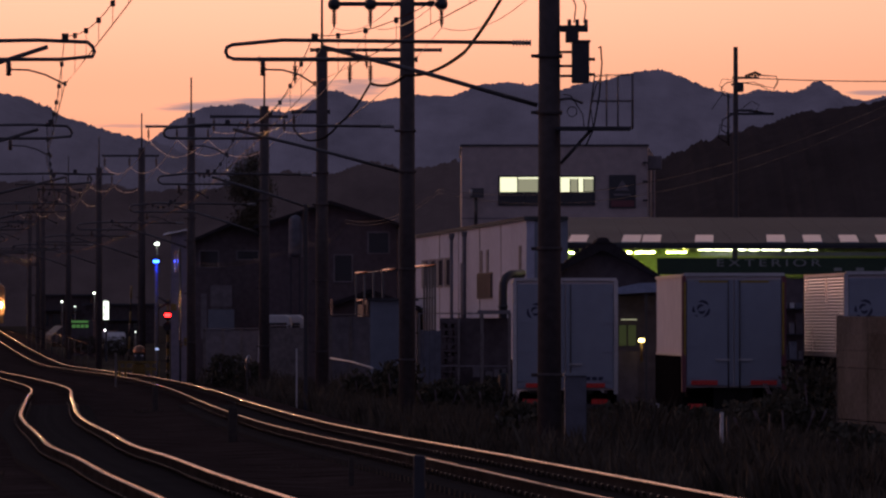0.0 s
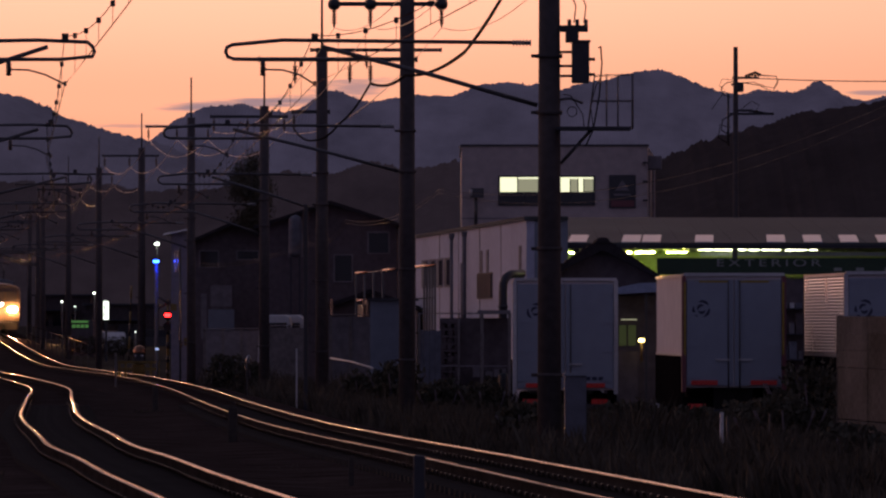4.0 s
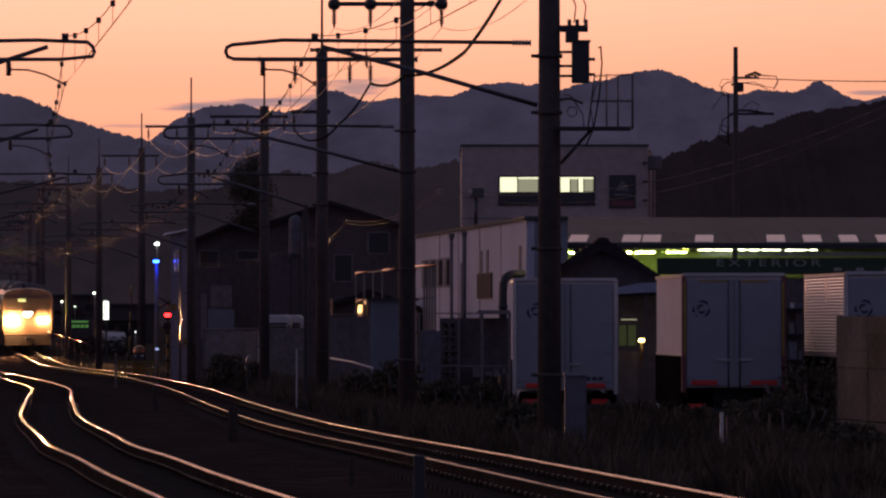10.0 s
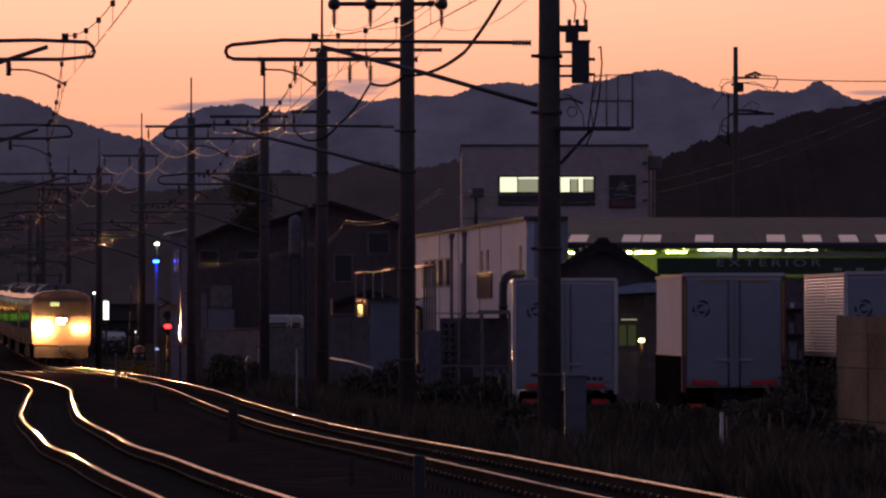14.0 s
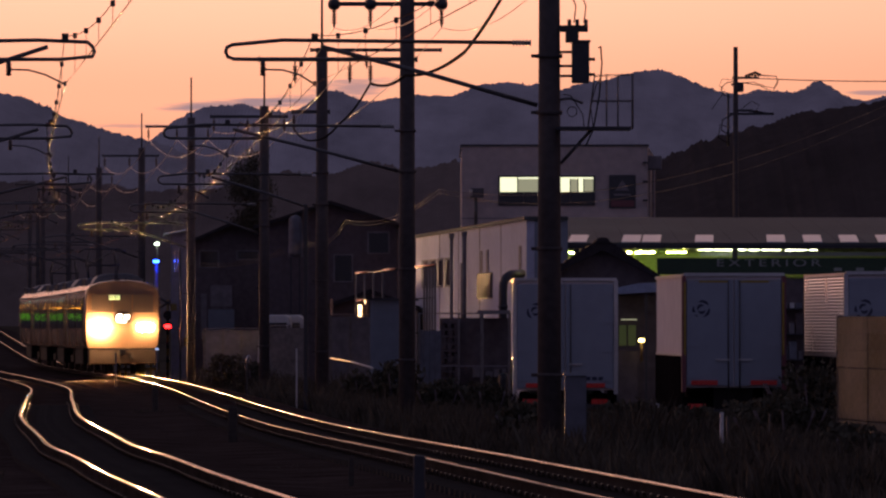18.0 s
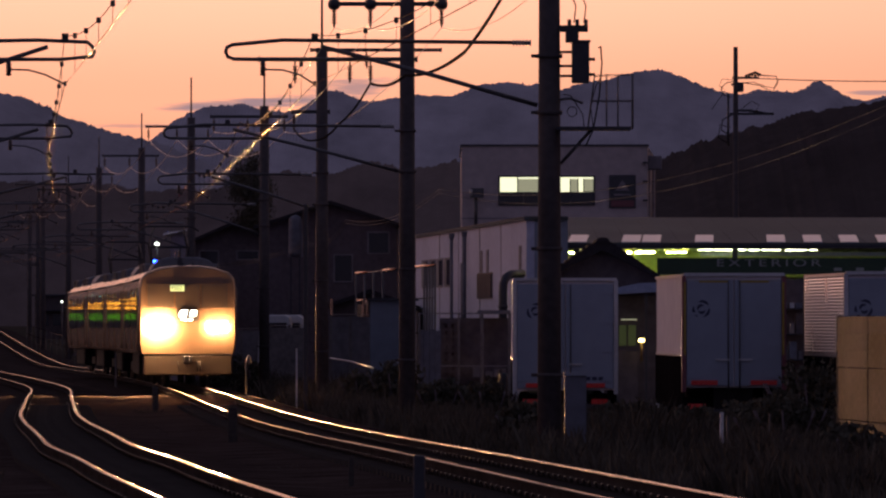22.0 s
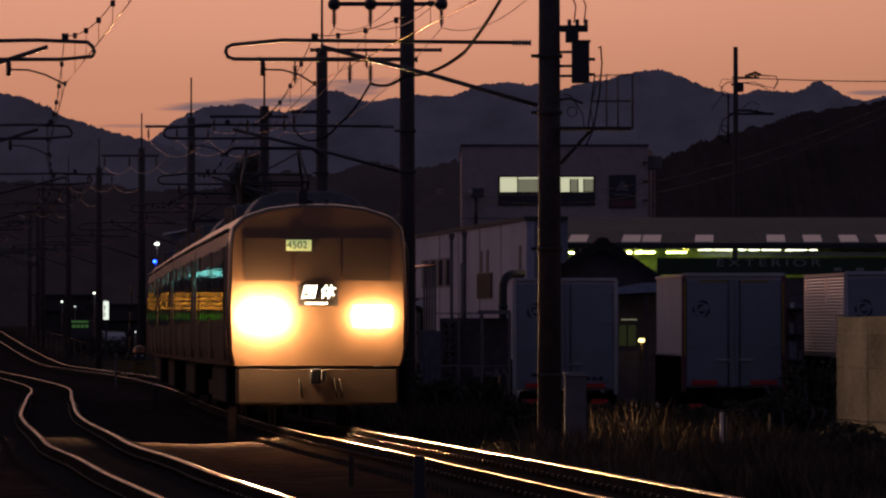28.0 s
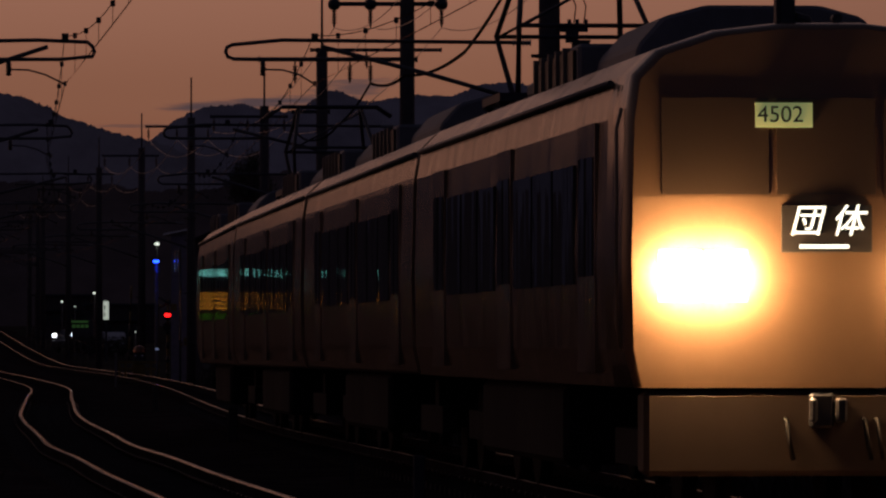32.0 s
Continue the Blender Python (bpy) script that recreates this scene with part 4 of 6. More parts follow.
def truck(m, label, ribbed, tape, mark, top=3.86, wide=1.22, long=8.2, low=1.12):
    """A box truck seen from behind: rear at y = 0, ground at z = 0."""
    t = thing("box_truck", m, label, "truck", "parked trucks")
    z0, z1, w = low, top, wide
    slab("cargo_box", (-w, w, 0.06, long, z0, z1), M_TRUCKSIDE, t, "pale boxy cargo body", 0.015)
    slab("roof_rail", (-w - 0.01, w + 0.01, -0.03, 0.08, z1 - 0.02, z1 + 0.05), M_ALU, t, "aluminium rear header")
    for s in (-1, 1):
        slab("corner_post", (s * w - 0.05, s * w + 0.05, -0.02, 0.1, z0 - 0.1, z1 - 0.02), M_MAROON if tape else M_ALU, t)
        slab("top_rail", (s * w - 0.03, s * w + 0.03, 0.1, long, z1 - 0.05, z1 + 0.02), M_ALU, t)
        slab("side_sill", (s * w - 0.02, s * w + 0.03, 0.1, long, z0 + 0.72, z0 + 0.78), M_ALU, t)
        # sheet added to darken the open gap below the sill
        slab("side_apron", (s * w - 0.03, s * w + 0.018, 0.1, long, z0 - 0.45, z0 + 0.72), M_GAPDARK, t, "black sheet in place of the shaded gap below the sill")
        door = slab("rear_door", (min(0.02 * s, s * (w - 0.06)), max(0.02 * s, s * (w - 0.06)), 0.0, 0.055, z0 + 0.04, z1 - 0.1), M_TRUCKW, t, "white rear door in a dusk-shaded colour", 0.006)
        for x in (s * 0.13,):
            bm = B(); rod(bm, (x, -0.03, z0), (x, -0.03, z1 - 0.12), 0.016, n=6); part("lock_rod", bm, M_GALV, door)
        slab("handle", (min(s * 0.1, s * 0.42), max(s * 0.1, s * 0.42), -0.05, -0.02, z0 + 0.62, z0 + 0.66), M_ALU, door)
        for k in range(4):
            z = z0 + 0.25 + k * 0.72
            slab("hinge", (s * (w - 0.2) - 0.14, s * (w - 0.2) + 0.14, -0.025, 0.0, z - 0.03, z + 0.03), M_TRUCKW, door)
        slab("reflector_plate", (s * 0.68 - 0.3, s * 0.68 + 0.3, -0.05, -0.02, z0 + 0.06, z0 + 0.17), M_REDREF, t, "red reflector plate")
        if tape:
            slab("tape", (s * (w - 0.02) - 0.025, s * (w - 0.02) + 0.025, -0.026, -0.021, z0 + 0.75, z1 - 0.16), M_YELTAPE, t, "yellow reflective tape")
            slab("tape", (min(s * 0.12, s * (w - 0.1)), max(s * 0.12, s * (w - 0.1)), -0.006, -0.002, z1 - 0.17, z1 - 0.125), M_YELTAPE, t)
        slab("mud_flap", (s * 0.86 - 0.28, s * 0.86 + 0.28, 1.2, 1.22, 0.25, 0.95), M_RUBBER, t)
        slab("tail_lamp", (s * 0.85 - 0.2, s * 0.85 + 0.2, -0.06, 0.0, 0.72, 0.84), M_REDREF, t)
        for y in (2.0, 3.2, long - 0.4):
            bm = B(); lathe(bm, (s * 0.95 - 0.14, y, 0.48), [(0.3, 0), (0.46, 0.02), (0.48, 0.08), (0.48, 0.22), (0.46, 0.27), (0.3, 0.28)], 20, "X")
            wheel = part("tyre", bm, M_RUBBER, t)
            bm = B(); lathe(bm, (s * 0.95 - 0.145, y, 0.48), [(0.1, 0), (0.27, 0.04), (0.27, 0.25), (0.1, 0.29)], 14, "X"); part("rim", bm, M_GALV, wheel)
    slab("bumper", (-w, w, -0.05, 0.05, 0.6, 0.72), M_DARKMETAL, t)
    slab("chassis", (-0.45, 0.45, 0.2, long + 1.4, 0.65, z0), M_UNDER, t)
    # round emblem of two sickles on one door, and plain bars below
    bm = B()
    for a0, r in ((0.5, 0.18), (2.75, 0.19), (4.95, 0.17), (1.0, 0.09), (3.6, 0.08)):
        rows = []
        for k in range(13):
            a, th = a0 + k * (0.125 if r > 0.15 else 0.2), 0.034 * math.sin(math.pi * (k + 0.7) / 13.4)
            rows.append([bm.verts.new((-0.74 + (r + q) * math.cos(a), -0.003 + e, z1 - 0.78 + (r + q) * math.sin(a))) for q, e in ((-th, 0), (th, 0), (th, 0.003), (-th, 0.003))])
        for a, b in zip(rows, rows[1:]):
            for k in range(4):
                bm.faces.new((a[k], a[(k + 1) % 4], b[(k + 1) % 4], b[k]))
    part("emblem", bm, M_LOGO, t, "dark blue round emblem")
    if mark:
        for k in range(3):
            slab("mark_bar", (0.5 + k * 0.16, 0.62 + k * 0.16, -0.004, -0.001, z0 + 0.24, z0 + 0.33), M_LOGO, t)
    if ribbed:
        slab("side_sheet", (-w - 0.004, -w, 0.11, long - 0.04, z0 + 0.79, z1 - 0.06), M_GREYWALL, t)
        for k in range(24):
            z = z0 + 0.8 + k * 0.071
            bm = B(); hull(bm, [(-w, z), (-w, z + 0.06), (-w - 0.012, z + 0.055), (-w - 0.026, z + 0.042), (-w - 0.031, z + 0.027), (-w - 0.026, z + 0.012), (-w - 0.012, z + 0.002)], 0.12, long - 0.05)
            part("rib", bm, M_RIBBED, t)
    cab = slab("cab", (-w + 0.3, w - 0.12, long + 0.15, long + 1.9, 0.55, 2.9), M_TRUCKW, t, "", 0.12)
    slab("windscreen", (-w + 0.2, w - 0.2, long + 1.86, long + 1.92, 1.7, 2.6), M_WINDARK, cab)
    for s in (1,):
        slab("mirror", (s * 1.42 - 0.1, s * 1.42 + 0.1, long + 1.6, long + 1.68, 1.9, 2.4), M_BLACK, cab)
    return t


truck(yaw(6.65, 155, -1.21, -0.36, 8), "white box truck with reflective tape and round emblem", False, True, False, 3.78, 1.146, 8.2, 1.207)
truck(yaw(3.03, 168, -1.25, 0.02, 8), "white box truck parked behind the catenary pole", False, False, True, 3.79, 1.257, 8.2, 1.06)
truck(yaw(10.05, 150, -1.2, -0.46, 8), "box truck with ribbed pale side panel", True, False, False, 3.77, 1.14, 8.2, 1.2)

# concrete wall running along the line: leaning planks between posts, on cast blocks
wall = thing("concrete_plank_wall", yaw(6.5, 112, 0, 0.085, -1), "stained concrete plank wall on cast blocks", "wall")
for k in range(4):
    y = k * 3.4
    for j in range(3):
        z = 1.315 - j * 0.275
        bm = B(); hull(bm, [(-0.1, z), (0.002 + 0.003 * ((k + j) % 2), z), (-0.004, z + 0.273), (-0.1, z + 0.273)], y + 0.087, y + 3.398)
        part("plank", bm, M_BLOCK, wall)
    slab("post", (-0.12, 0.004, y, y + 0.085, -1.0, 1.6), M_BLOCK, wall, "", 0.01)
    for j in range(2):
        z = 0.76 - (j + 1) * 0.86
        slab("block", (-0.5, -0.006 + 0.004 * ((k * 7 + j * 3) % 3), y + 0.088, y + 3.398, z + 0.004, z + 0.857), M_BLOCK, wall, "", 0.015)

# relay cabinet by the near pole and the white marker posts
cab_box = thing("relay_cabinet", Matrix.Translation((2.07, 106, -0.9)), "small blue-grey steel relay cabinet by the pole", "cabinet")
slab("body", (-0.17, 0.17, -0.15, 0.15, 0.2, 1.56), M_SLATE, cab_box, "", 0.012)
slab("door", (-0.15, 0.15, -0.165, -0.151, 0.3, 1.5), M_SLATE, cab_box)
slab("hood", (-0.19, 0.19, -0.18, 0.17, 1.56, 1.6), M_BLUEWALL, cab_box)
slab("plinth", (-0.2, 0.2, -0.18, 0.18, -0.1, 0.2), M_CONC, cab_box)


def marker(x, y, top, w, material, label, turn=0):
    bm = B(); box(bm, -w, w, -w, w, ground_height(x, y) - 0.1, top); bevel(bm, w * 0.2)
    return solid("marker_post", bm, material, label, "post", "marker posts", m=pose(x, y, 0, 0, 0, turn))


marker(3.903, 95, 0.233, 0.024, M_WHITEPAINT, "white painted marker post in the weeds", 8)
marker(4.066, 97, 0.142, 0.014, M_GALV, "thin grey marker post in the weeds", 25)
marker(4.817, 100, 0.142, 0.012, M_GALV, "thin grey marker post in the weeds", 25)
marker(-0.231, 66, 0.202, 0.06, M_DARKMETAL, "dark steel post between the two tracks")
marker(-1.026, 76, 0.005, 0.03, M_SLEEPER, "short concrete post between the two tracks")
marker(-3.472, 112, 0.100, 0.08, M_SLEEPER, "weathered concrete distance post between the tracks")
marker(-6.999, 165, -0.067, 0.07, M_SLEEPER, "weathered concrete distance post between the tracks")
marker(-4.014, 186, 0.772, 0.02, M_WHITEPAINT, "slim pale post catching the train's light")
marker(-5.928, 205, 0.509, 0.016, M_GALV, "slim pale post catching the train's light")
marker(-3.605, 178, 4.585, 0.055, M_DARKMETAL, "tall thin dark steel post by the line")
marker(-11.339, 235, 0.423, 0.03, M_CONC, "short concrete post beside the track")

bm = B(); tube(bm, [(-5.80, 200, -1.0), (-5.82, 200, 0.2), (-5.80, 200, 0.42), (-5.74, 200, 0.52), (-5.68, 200, 0.46), (-5.66, 200, 0.3)], 0.022)
solid("bent_pipe", bm, M_PIPE, "thin bent metal pipe standing in the weeds", "pipe")

# white warehouse: its long wall runs away along the yard
WH = thing("warehouse", yaw(2.61, 212, -1.35, -3.64, 46), "long off-white metal-clad warehouse with drainpipes", "building")
WT = 6.03
slab("wall", (0.0, 0.25, 0, 46.2, 0, WT), M_WHITEWALL, WH, "off-white clad wall")
slab("gable_wall", (0.25, 1.3, 0.02, 0.3, 0, WT + 0.1), M_BLUEWALL, WH, "blue-grey end wall")
slab("far_wall", (0.25, 1.3, 45.9, 46.15, 0, WT), M_BLUEWALL, WH)
slab("roof", (-0.08, 1.3, -0.1, 46.4, WT, WT + 0.12), M_ROOFGREY, WH, "flat grey roof")
for u in (9.0, 17.2, 26.0, 34.5):
    slab("seam", (-0.02, 0.0, u, u + 0.06, 0, WT), M_GREYWALL, WH)
for u in (22.0, 27.5):
    bm = B(); rod(bm, (-0.14, u, 1.5), (-0.14, u, WT - 0.2), 0.075 if u < 25 else 0.06, n=10); lathe(bm, (-0.14, u, WT - 0.26), [(0.07, 0), (0.1, 0.08), (0.1, 0.2)], 10)
    part("drainpipe", bm, M_SLATE, WH, "dull grey drainpipe")
bm = B(); rod(bm, (-0.1, 23.5, 1.4), (-0.1, 23.5, 4.9), 0.05, n=10); part("duct", bm, M_GREYWALL, WH)
for u in (1.7, 13.8, 16.2):
    slab("louvre", (-0.03, 0.0, u, u + 0.7, 4.25, 5.25), M_GREYWALL, WH)
for k in range(4):
    u = 29.5 + k * 3.5
    win = slab("window_frame", (-0.04, 0.0, u, u + 2.8, 4.1, 5.15), M_GREYWALL, WH)
    for j in range(2):
        slab("pane", (-0.052, -0.041, u + 0.1 + j * 1.35, u + 1.35 + j * 1.35, 4.18, 5.07), M_SLATE if j else M_WINDARK, win)
vent = slab("vent_panel", (-0.03, 0.0, 12.3, 18.1, 3.62, 4.5), M_DARKMETAL, WH, "dark vent with upright slats")
for k in range(7):
    slab("slat", (-0.09, -0.03, 12.4 + k * 0.8, 12.72 + k * 0.8, 3.66, 4.46), M_DARKMETAL, vent)

# open-fronted shop with its lit eaves
SHOP_Y = 215
SHOP = thing("shop_hall", Matrix.Translation((0, SHOP_Y, -1.35)), "open-fronted garden shop hall with lit eaves", "shop")
S0, S1 = 3.82, 34.0
bm = B()
for x0, x1 in ((S0, S1),):
    v = [bm.verts.new(p) for p in ((x0, -1.0, 5.23), (x1, -1.0, 5.23), (x1, 18, 6.32), (x0, 18, 6.32), (x0, -1.0, 5.35), (x1, -1.0, 5.35), (x1, 18, 6.44), (x0, 18, 6.44))]
    for f in ((3, 2, 1, 0), (4, 5, 6, 7), (0, 1, 5, 4), (1, 2, 6, 5), (2, 3, 7, 6), (3, 0, 4, 7)):
        bm.faces.new([v[i] for i in f])
part("roof", bm, M_ROOFGREY, SHOP, "grey sheet-metal roof")
for k in range(36):
    x = S0 + 0.3 + k * 0.84
    bm = B(); rod(bm, (x, -1.0, 5.35), (x, 18, 6.44), 0.008, n=5); part("roof_rib", bm, M_ROOFGREY, SHOP)
for px in (4.298, 5.992, 6.634, 8.310, 10.593, 11.752, 12.911, 14.106, 15.265, 16.335):
    bm = B()
    v = [bm.verts.new(p) for p in ((px - 0.36, -0.95, 5.385), (px + 0.22, -0.95, 5.385), (px + 0.42, 3.9, 5.665), (px - 0.16, 3.9, 5.665),
                                   (px - 0.36, -0.95, 5.35), (px + 0.22, -0.95, 5.35), (px + 0.42, 3.9, 5.63), (px - 0.16, 3.9, 5.63))]
    for f in ((0, 1, 2, 3), (7, 6, 5, 4), (0, 4, 5, 1), (1, 5, 6, 2), (2, 6, 7, 3), (3, 7, 4, 0)):
        bm.faces.new([v[i] for i in f])
    part("skylight", bm, M_SKYLIGHT, SHOP, "milky skylight sheet")
slab("eave_beam", (S0, S1, -1.06, -1.005, 5.17, 5.27), M_DARKMETAL, SHOP)
# inner wall split: dimness of the lower hall put into a darker colour
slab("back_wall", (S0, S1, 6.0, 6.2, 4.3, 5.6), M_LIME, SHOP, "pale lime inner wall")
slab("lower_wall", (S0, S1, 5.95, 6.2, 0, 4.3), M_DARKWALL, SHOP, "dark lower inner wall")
slab("end_wall", (S0 - 0.06, S0 + 0.06, -0.9, 18, 0, 5.3), M_BLUEWALL, SHOP)
slab("rear_wall", (S0, S1, 17.6, 17.9, 0, 6.25), M_GREYWALL, SHOP)
slab("end_wall", (S1 - 0.1, S1 + 0.1, -0.9, 18, 0, 5.3), M_BLUEWALL, SHOP)
slab("ceiling", (S0, S1, -0.9, 6.0, 5.16, 5.2), M_LIME, SHOP)
for k in range(40):
    x = S0 + 0.2 + k * 0.75
    slab("ceiling_rib", (x, x + 0.05, -0.85, 5.9, 5.1, 5.16), M_LIME, SHOP)
board = slab("sign_board", (6.759, S1, -1.0, -0.9, 2.998+1.35, 3.515+1.35), M_GREEN, SHOP, "dark green sign board")
sign_text = lettering("sign_text", "EXTERIOR", 0.33, M_LETTER, board, pose(10.272, -1.03, 3.355+1.35, 90, 0, 0) @ Matrix.Diagonal((1.7, 1, 1, 1)), "grey capital letters", 0.02)
sign_text.data.space_character = 1.38
for a in (0.2, 1.6, 3.4):
    slab("mark_bar", (12.234 + a * 0.5, 12.234 + a * 0.5 + 0.25, -1.012, -1.003, 3.105+1.35, 3.212+1.35), M_LETTER, board)
slab("light_trough", (8.151, S1, -0.6, -0.5, 3.591+1.35, 3.699+1.35), M_SKYLIGHT, SHOP)
for a, b, v in ((8.080, 9.567, 0), (9.675, 10.678, 0), (10.822, 11.843, 0)):
    bm = B(); rod(bm, (a, -0.3, 5.125), (b, -0.3, 5.125), 0.0075, n=8)
    part("light_tube", bm, M_TUBE, SHOP, "glowing fluorescent tube")
for a, b in ((3.996, 4.644), (5.364, 6.012), (6.120, 6.732), (7.128, 7.758)):
    bm = B(); rod(bm, (a, 0.8, 5.06), (b, 0.8, 5.06), 0.009, n=8)
    part("light_tube", bm, M_TUBEGREEN, SHOP, "glowing greenish fluorescent tube")
bm = B(); rod(bm, (8.262, -0.8, 2.983+1.35), (9.504, -0.8, 2.983+1.35), 0.04, n=8)
part("light_tube", bm, M_TUBE, SHOP)
for k in range(6):
    x = S0 + 0.4 + k * 5.0
    slab("post", (x - 0.08, x + 0.08, -0.85, -0.69, 0, 5.2), M_GALV, SHOP)

# beige office block behind
OFF = thing("office_building", Matrix.Translation((0, 270, -1.4)), "beige flat-roofed office block with one lit window", "building")
OX0, OX1, OT = 0.742, 8.145, 8.498+1.4
slab("wall", (OX0, OX1, 0, 0.3, 0, OT), M_BEIGE, OFF, "beige front wall")
bm = B()
v = [bm.verts.new(p) for p in ((OX1, 0, 0), (OX1 + 0.9, 19, 0), (OX1 + 0.9, 19, OT), (OX1, 0, OT), (OX1 - 0.3, 0.3, 0), (OX1 + 0.6, 19, 0), (OX1 + 0.6, 19, OT), (OX1 - 0.3, 0.3, OT))]
for f in ((0, 1, 2, 3), (7, 6, 5, 4), (0, 4, 5, 1), (1, 5, 6, 2), (2, 6, 7, 3), (3, 7, 4, 0)):
    bm.faces.new([v[i] for i in f])
# beige in itself; shade of this side put into a darker grey
part("side_wall", bm, M_GREYWALL, OFF)
slab("side_wall", (OX0, OX0 + 0.3, 0.3, 19, 0, OT), M_BEIGE, OFF)
slab("back_wall", (OX0, OX1 + 0.6, 18.8, 19, 0, OT), M_BEIGE, OFF)
slab("roof", (OX0 - 0.05, OX1 + 0.05, -0.06, 19, OT, OT + 0.07), M_DARKMETAL, OFF, "flat roof with dark coping")
for k, z in enumerate((OT - 2.9,)):
    slab("band", (OX0, OX1, -0.02, 0.0, z, z + 0.05), M_GREYWALL, OFF)
win = slab("window_frame", (2.205, 6.053, -0.06, 0.0, 6.135+1.4, 7.327+1.4), M_DARKMETAL, OFF, "dark aluminium window band")
for a, b, m in ((2.272, 2.946, M_CREAMLIT), (2.991, 3.779, M_DIMLIT), (3.824, 4.498, M_DIMLIT), (4.566, 5.038, M_CREAMLIT), (5.398, 5.578, M_CREAMLIT)):
    slab("pane", (a, b, -0.075, -0.061, 6.675+1.4, 7.260+1.4), m, win, "lit window pane")
for a, b in ((5.083, 5.353), (5.623, 5.983)):
    slab("pane", (a, b, -0.075, -0.061, 6.675+1.4, 7.260+1.4), M_DIMLIT, win)
slab("pane", (2.991, 5.983, -0.078, -0.075, 7.192+1.4, 7.260+1.4), M_CREAMLIT, win)
for a, b in ((885, 925), (928, 968), (971, 1008), (1011, 1050)):
    slab("lower_pane", ((a - 784) * 0.0225, (b - 784) * 0.0225, -0.075, -0.061, 6.202+1.4, 6.607+1.4), M_WINDARK, win)
win2 = slab("window_frame", (6.615, 7.673, -0.06, 0.0, 6.022+1.4, 7.350+1.4), M_DARKMETAL, OFF)
slab("pane", (6.683, 7.605, -0.075, -0.061, 6.405+1.4, 7.282+1.4), M_WINDARK, win2)
slab("lower_pane", (6.683, 7.605, -0.075, -0.061, 6.090+1.4, 6.338+1.4), M_MAROON, win2)
bm = B(); hull(bm, [(6.86, 8.13), (7.42, 8.13), (7.14, 8.55)], -0.083, -0.076); part("poster_mark", bm, M_GREYWALL, win2, "pale triangular poster mark")
slab("poster_bar", (6.8, 7.48, -0.083, -0.076, 7.93, 8.0), M_GREYWALL, win2)
for x, r in ((8.02, 0.05), (8.3, 0.04), (8.52, 0.06)):
    bm = B(); rod(bm, (x, -0.12 + (x - 8.0) * 9.0, 2.0), (x, -0.12 + (x - 8.0) * 9.0, OT - 0.35), r, n=8); part("downpipe", bm, M_GREYWALL, OFF, "grey downpipe on the corner")
for k in range(4):
    slab("pipe_clip", (7.95, 8.14, -0.2, -0.04, OT - 0.7 - k * 0.75, OT - 0.62 - k * 0.75), M_DARKMETAL, OFF)
slab("air_unit", (8.2, 8.75, 1.2, 1.9, OT - 0.9, OT - 0.35), M_GREYWALL, OFF, "grey outdoor air unit", 0.03)
bm = B(); rod(bm, (1.303, -0.5, 5.311+1.4), (1.303, -0.5, 6.432+1.4), 0.07, n=8); box(bm, 1.078, 1.617, -0.7, -0.3, 6.432+1.4, 6.813+1.4)
part("roof_vent", bm, M_GALV, OFF, "galvanised vent cowl")
bm = B(); rod(bm, (1.123, -0.75, 6.499+1.4), (1.123, -0.75, 6.768+1.4), 0.05, n=6); part("insulator", bm, M_PORCW, OFF)

# tiled hut between the trucks
HUT = thing("tiled_hut", Matrix.Translation((4.371, 186, -1.3)), "small hut with a dark pointed tiled roof", "hut")
HA, HE = 3.763+1.3, 2.709+1.3
bm = B()
hull(bm, [(-1.62, HE - 0.06), (-1.7, HE - 0.03), (-0.2, HA - 0.06), (0.2, HA - 0.06), (1.7, HE - 0.03), (1.62, HE - 0.06), (0, HA - 0.3)], -0.4, 4.4)
part("roof", bm, M_TILE, HUT, "dark tiled gable roof")
bm = B(); hull(bm, [(-0.2, HA - 0.1), (-0.15, HA + 0.02), (-0.06, HA + 0.05), (0.06, HA + 0.05), (0.15, HA + 0.02), (0.2, HA - 0.1)], -0.46, 4.45); part("ridge_cap", bm, M_TILE, HUT)
for s in (-1, 1):
    for k in range(9):
        u = 0.1 + k * 0.1
        x, z = s * (0.2 + 1.5 * u), HA - 0.05 - (HA - HE) * u
        bm = B(); tube(bm, [(x, -0.41, z), (x, 4.4, z)], 0.035, 5); part("tile_row", bm, M_TILE, HUT)
bm = B(); hull(bm, [(-1.45, 0), (1.45, 0), (1.45, HE + 0.05), (0.15, HA - 0.12), (-0.15, HA - 0.12), (-1.45, HE + 0.05)], 0.0, 4.0)
part("wall", bm, M_DARKWALL, HUT, "dark board wall")

# blue tarpaulin shelter with a lamp under it
SHEL = thing("tarpaulin_shelter", Matrix.Translation((0, 184, -1.3)), "shelter with a blue tarpaulin roof and a lamp", "shelter")
bm = B(); hull(bm, [(4.661, 3.55), (5.919, 3.62), (5.919, 3.87), (5.305, 3.85), (4.661, 3.72)], -0.4, 2.5); part("tarpaulin", bm, M_BLUESHEET, SHEL, "blue sheet roof")
for x in (4.723, 5.505, 5.873):
    slab("post", (x - 0.03, x + 0.03, -0.3, -0.24, 0, 3.6), M_GALV, SHEL)
bm = B(); lathe(bm, (5.382, -0.1, 0.948+1.3), [(0.03, 0), (0.08, 0.02), (0.09, 0.07), (0.05, 0.1)], 12); part("lamp", bm, M_LAMPWARM, SHEL, "warm glowing lamp")
bm = B(); rod(bm, (5.382, -0.1, 0.427+1.3), (5.382, -0.1, 0.933+1.3), 0.03); part("lamp_post", bm, M_YELLOW, SHEL)
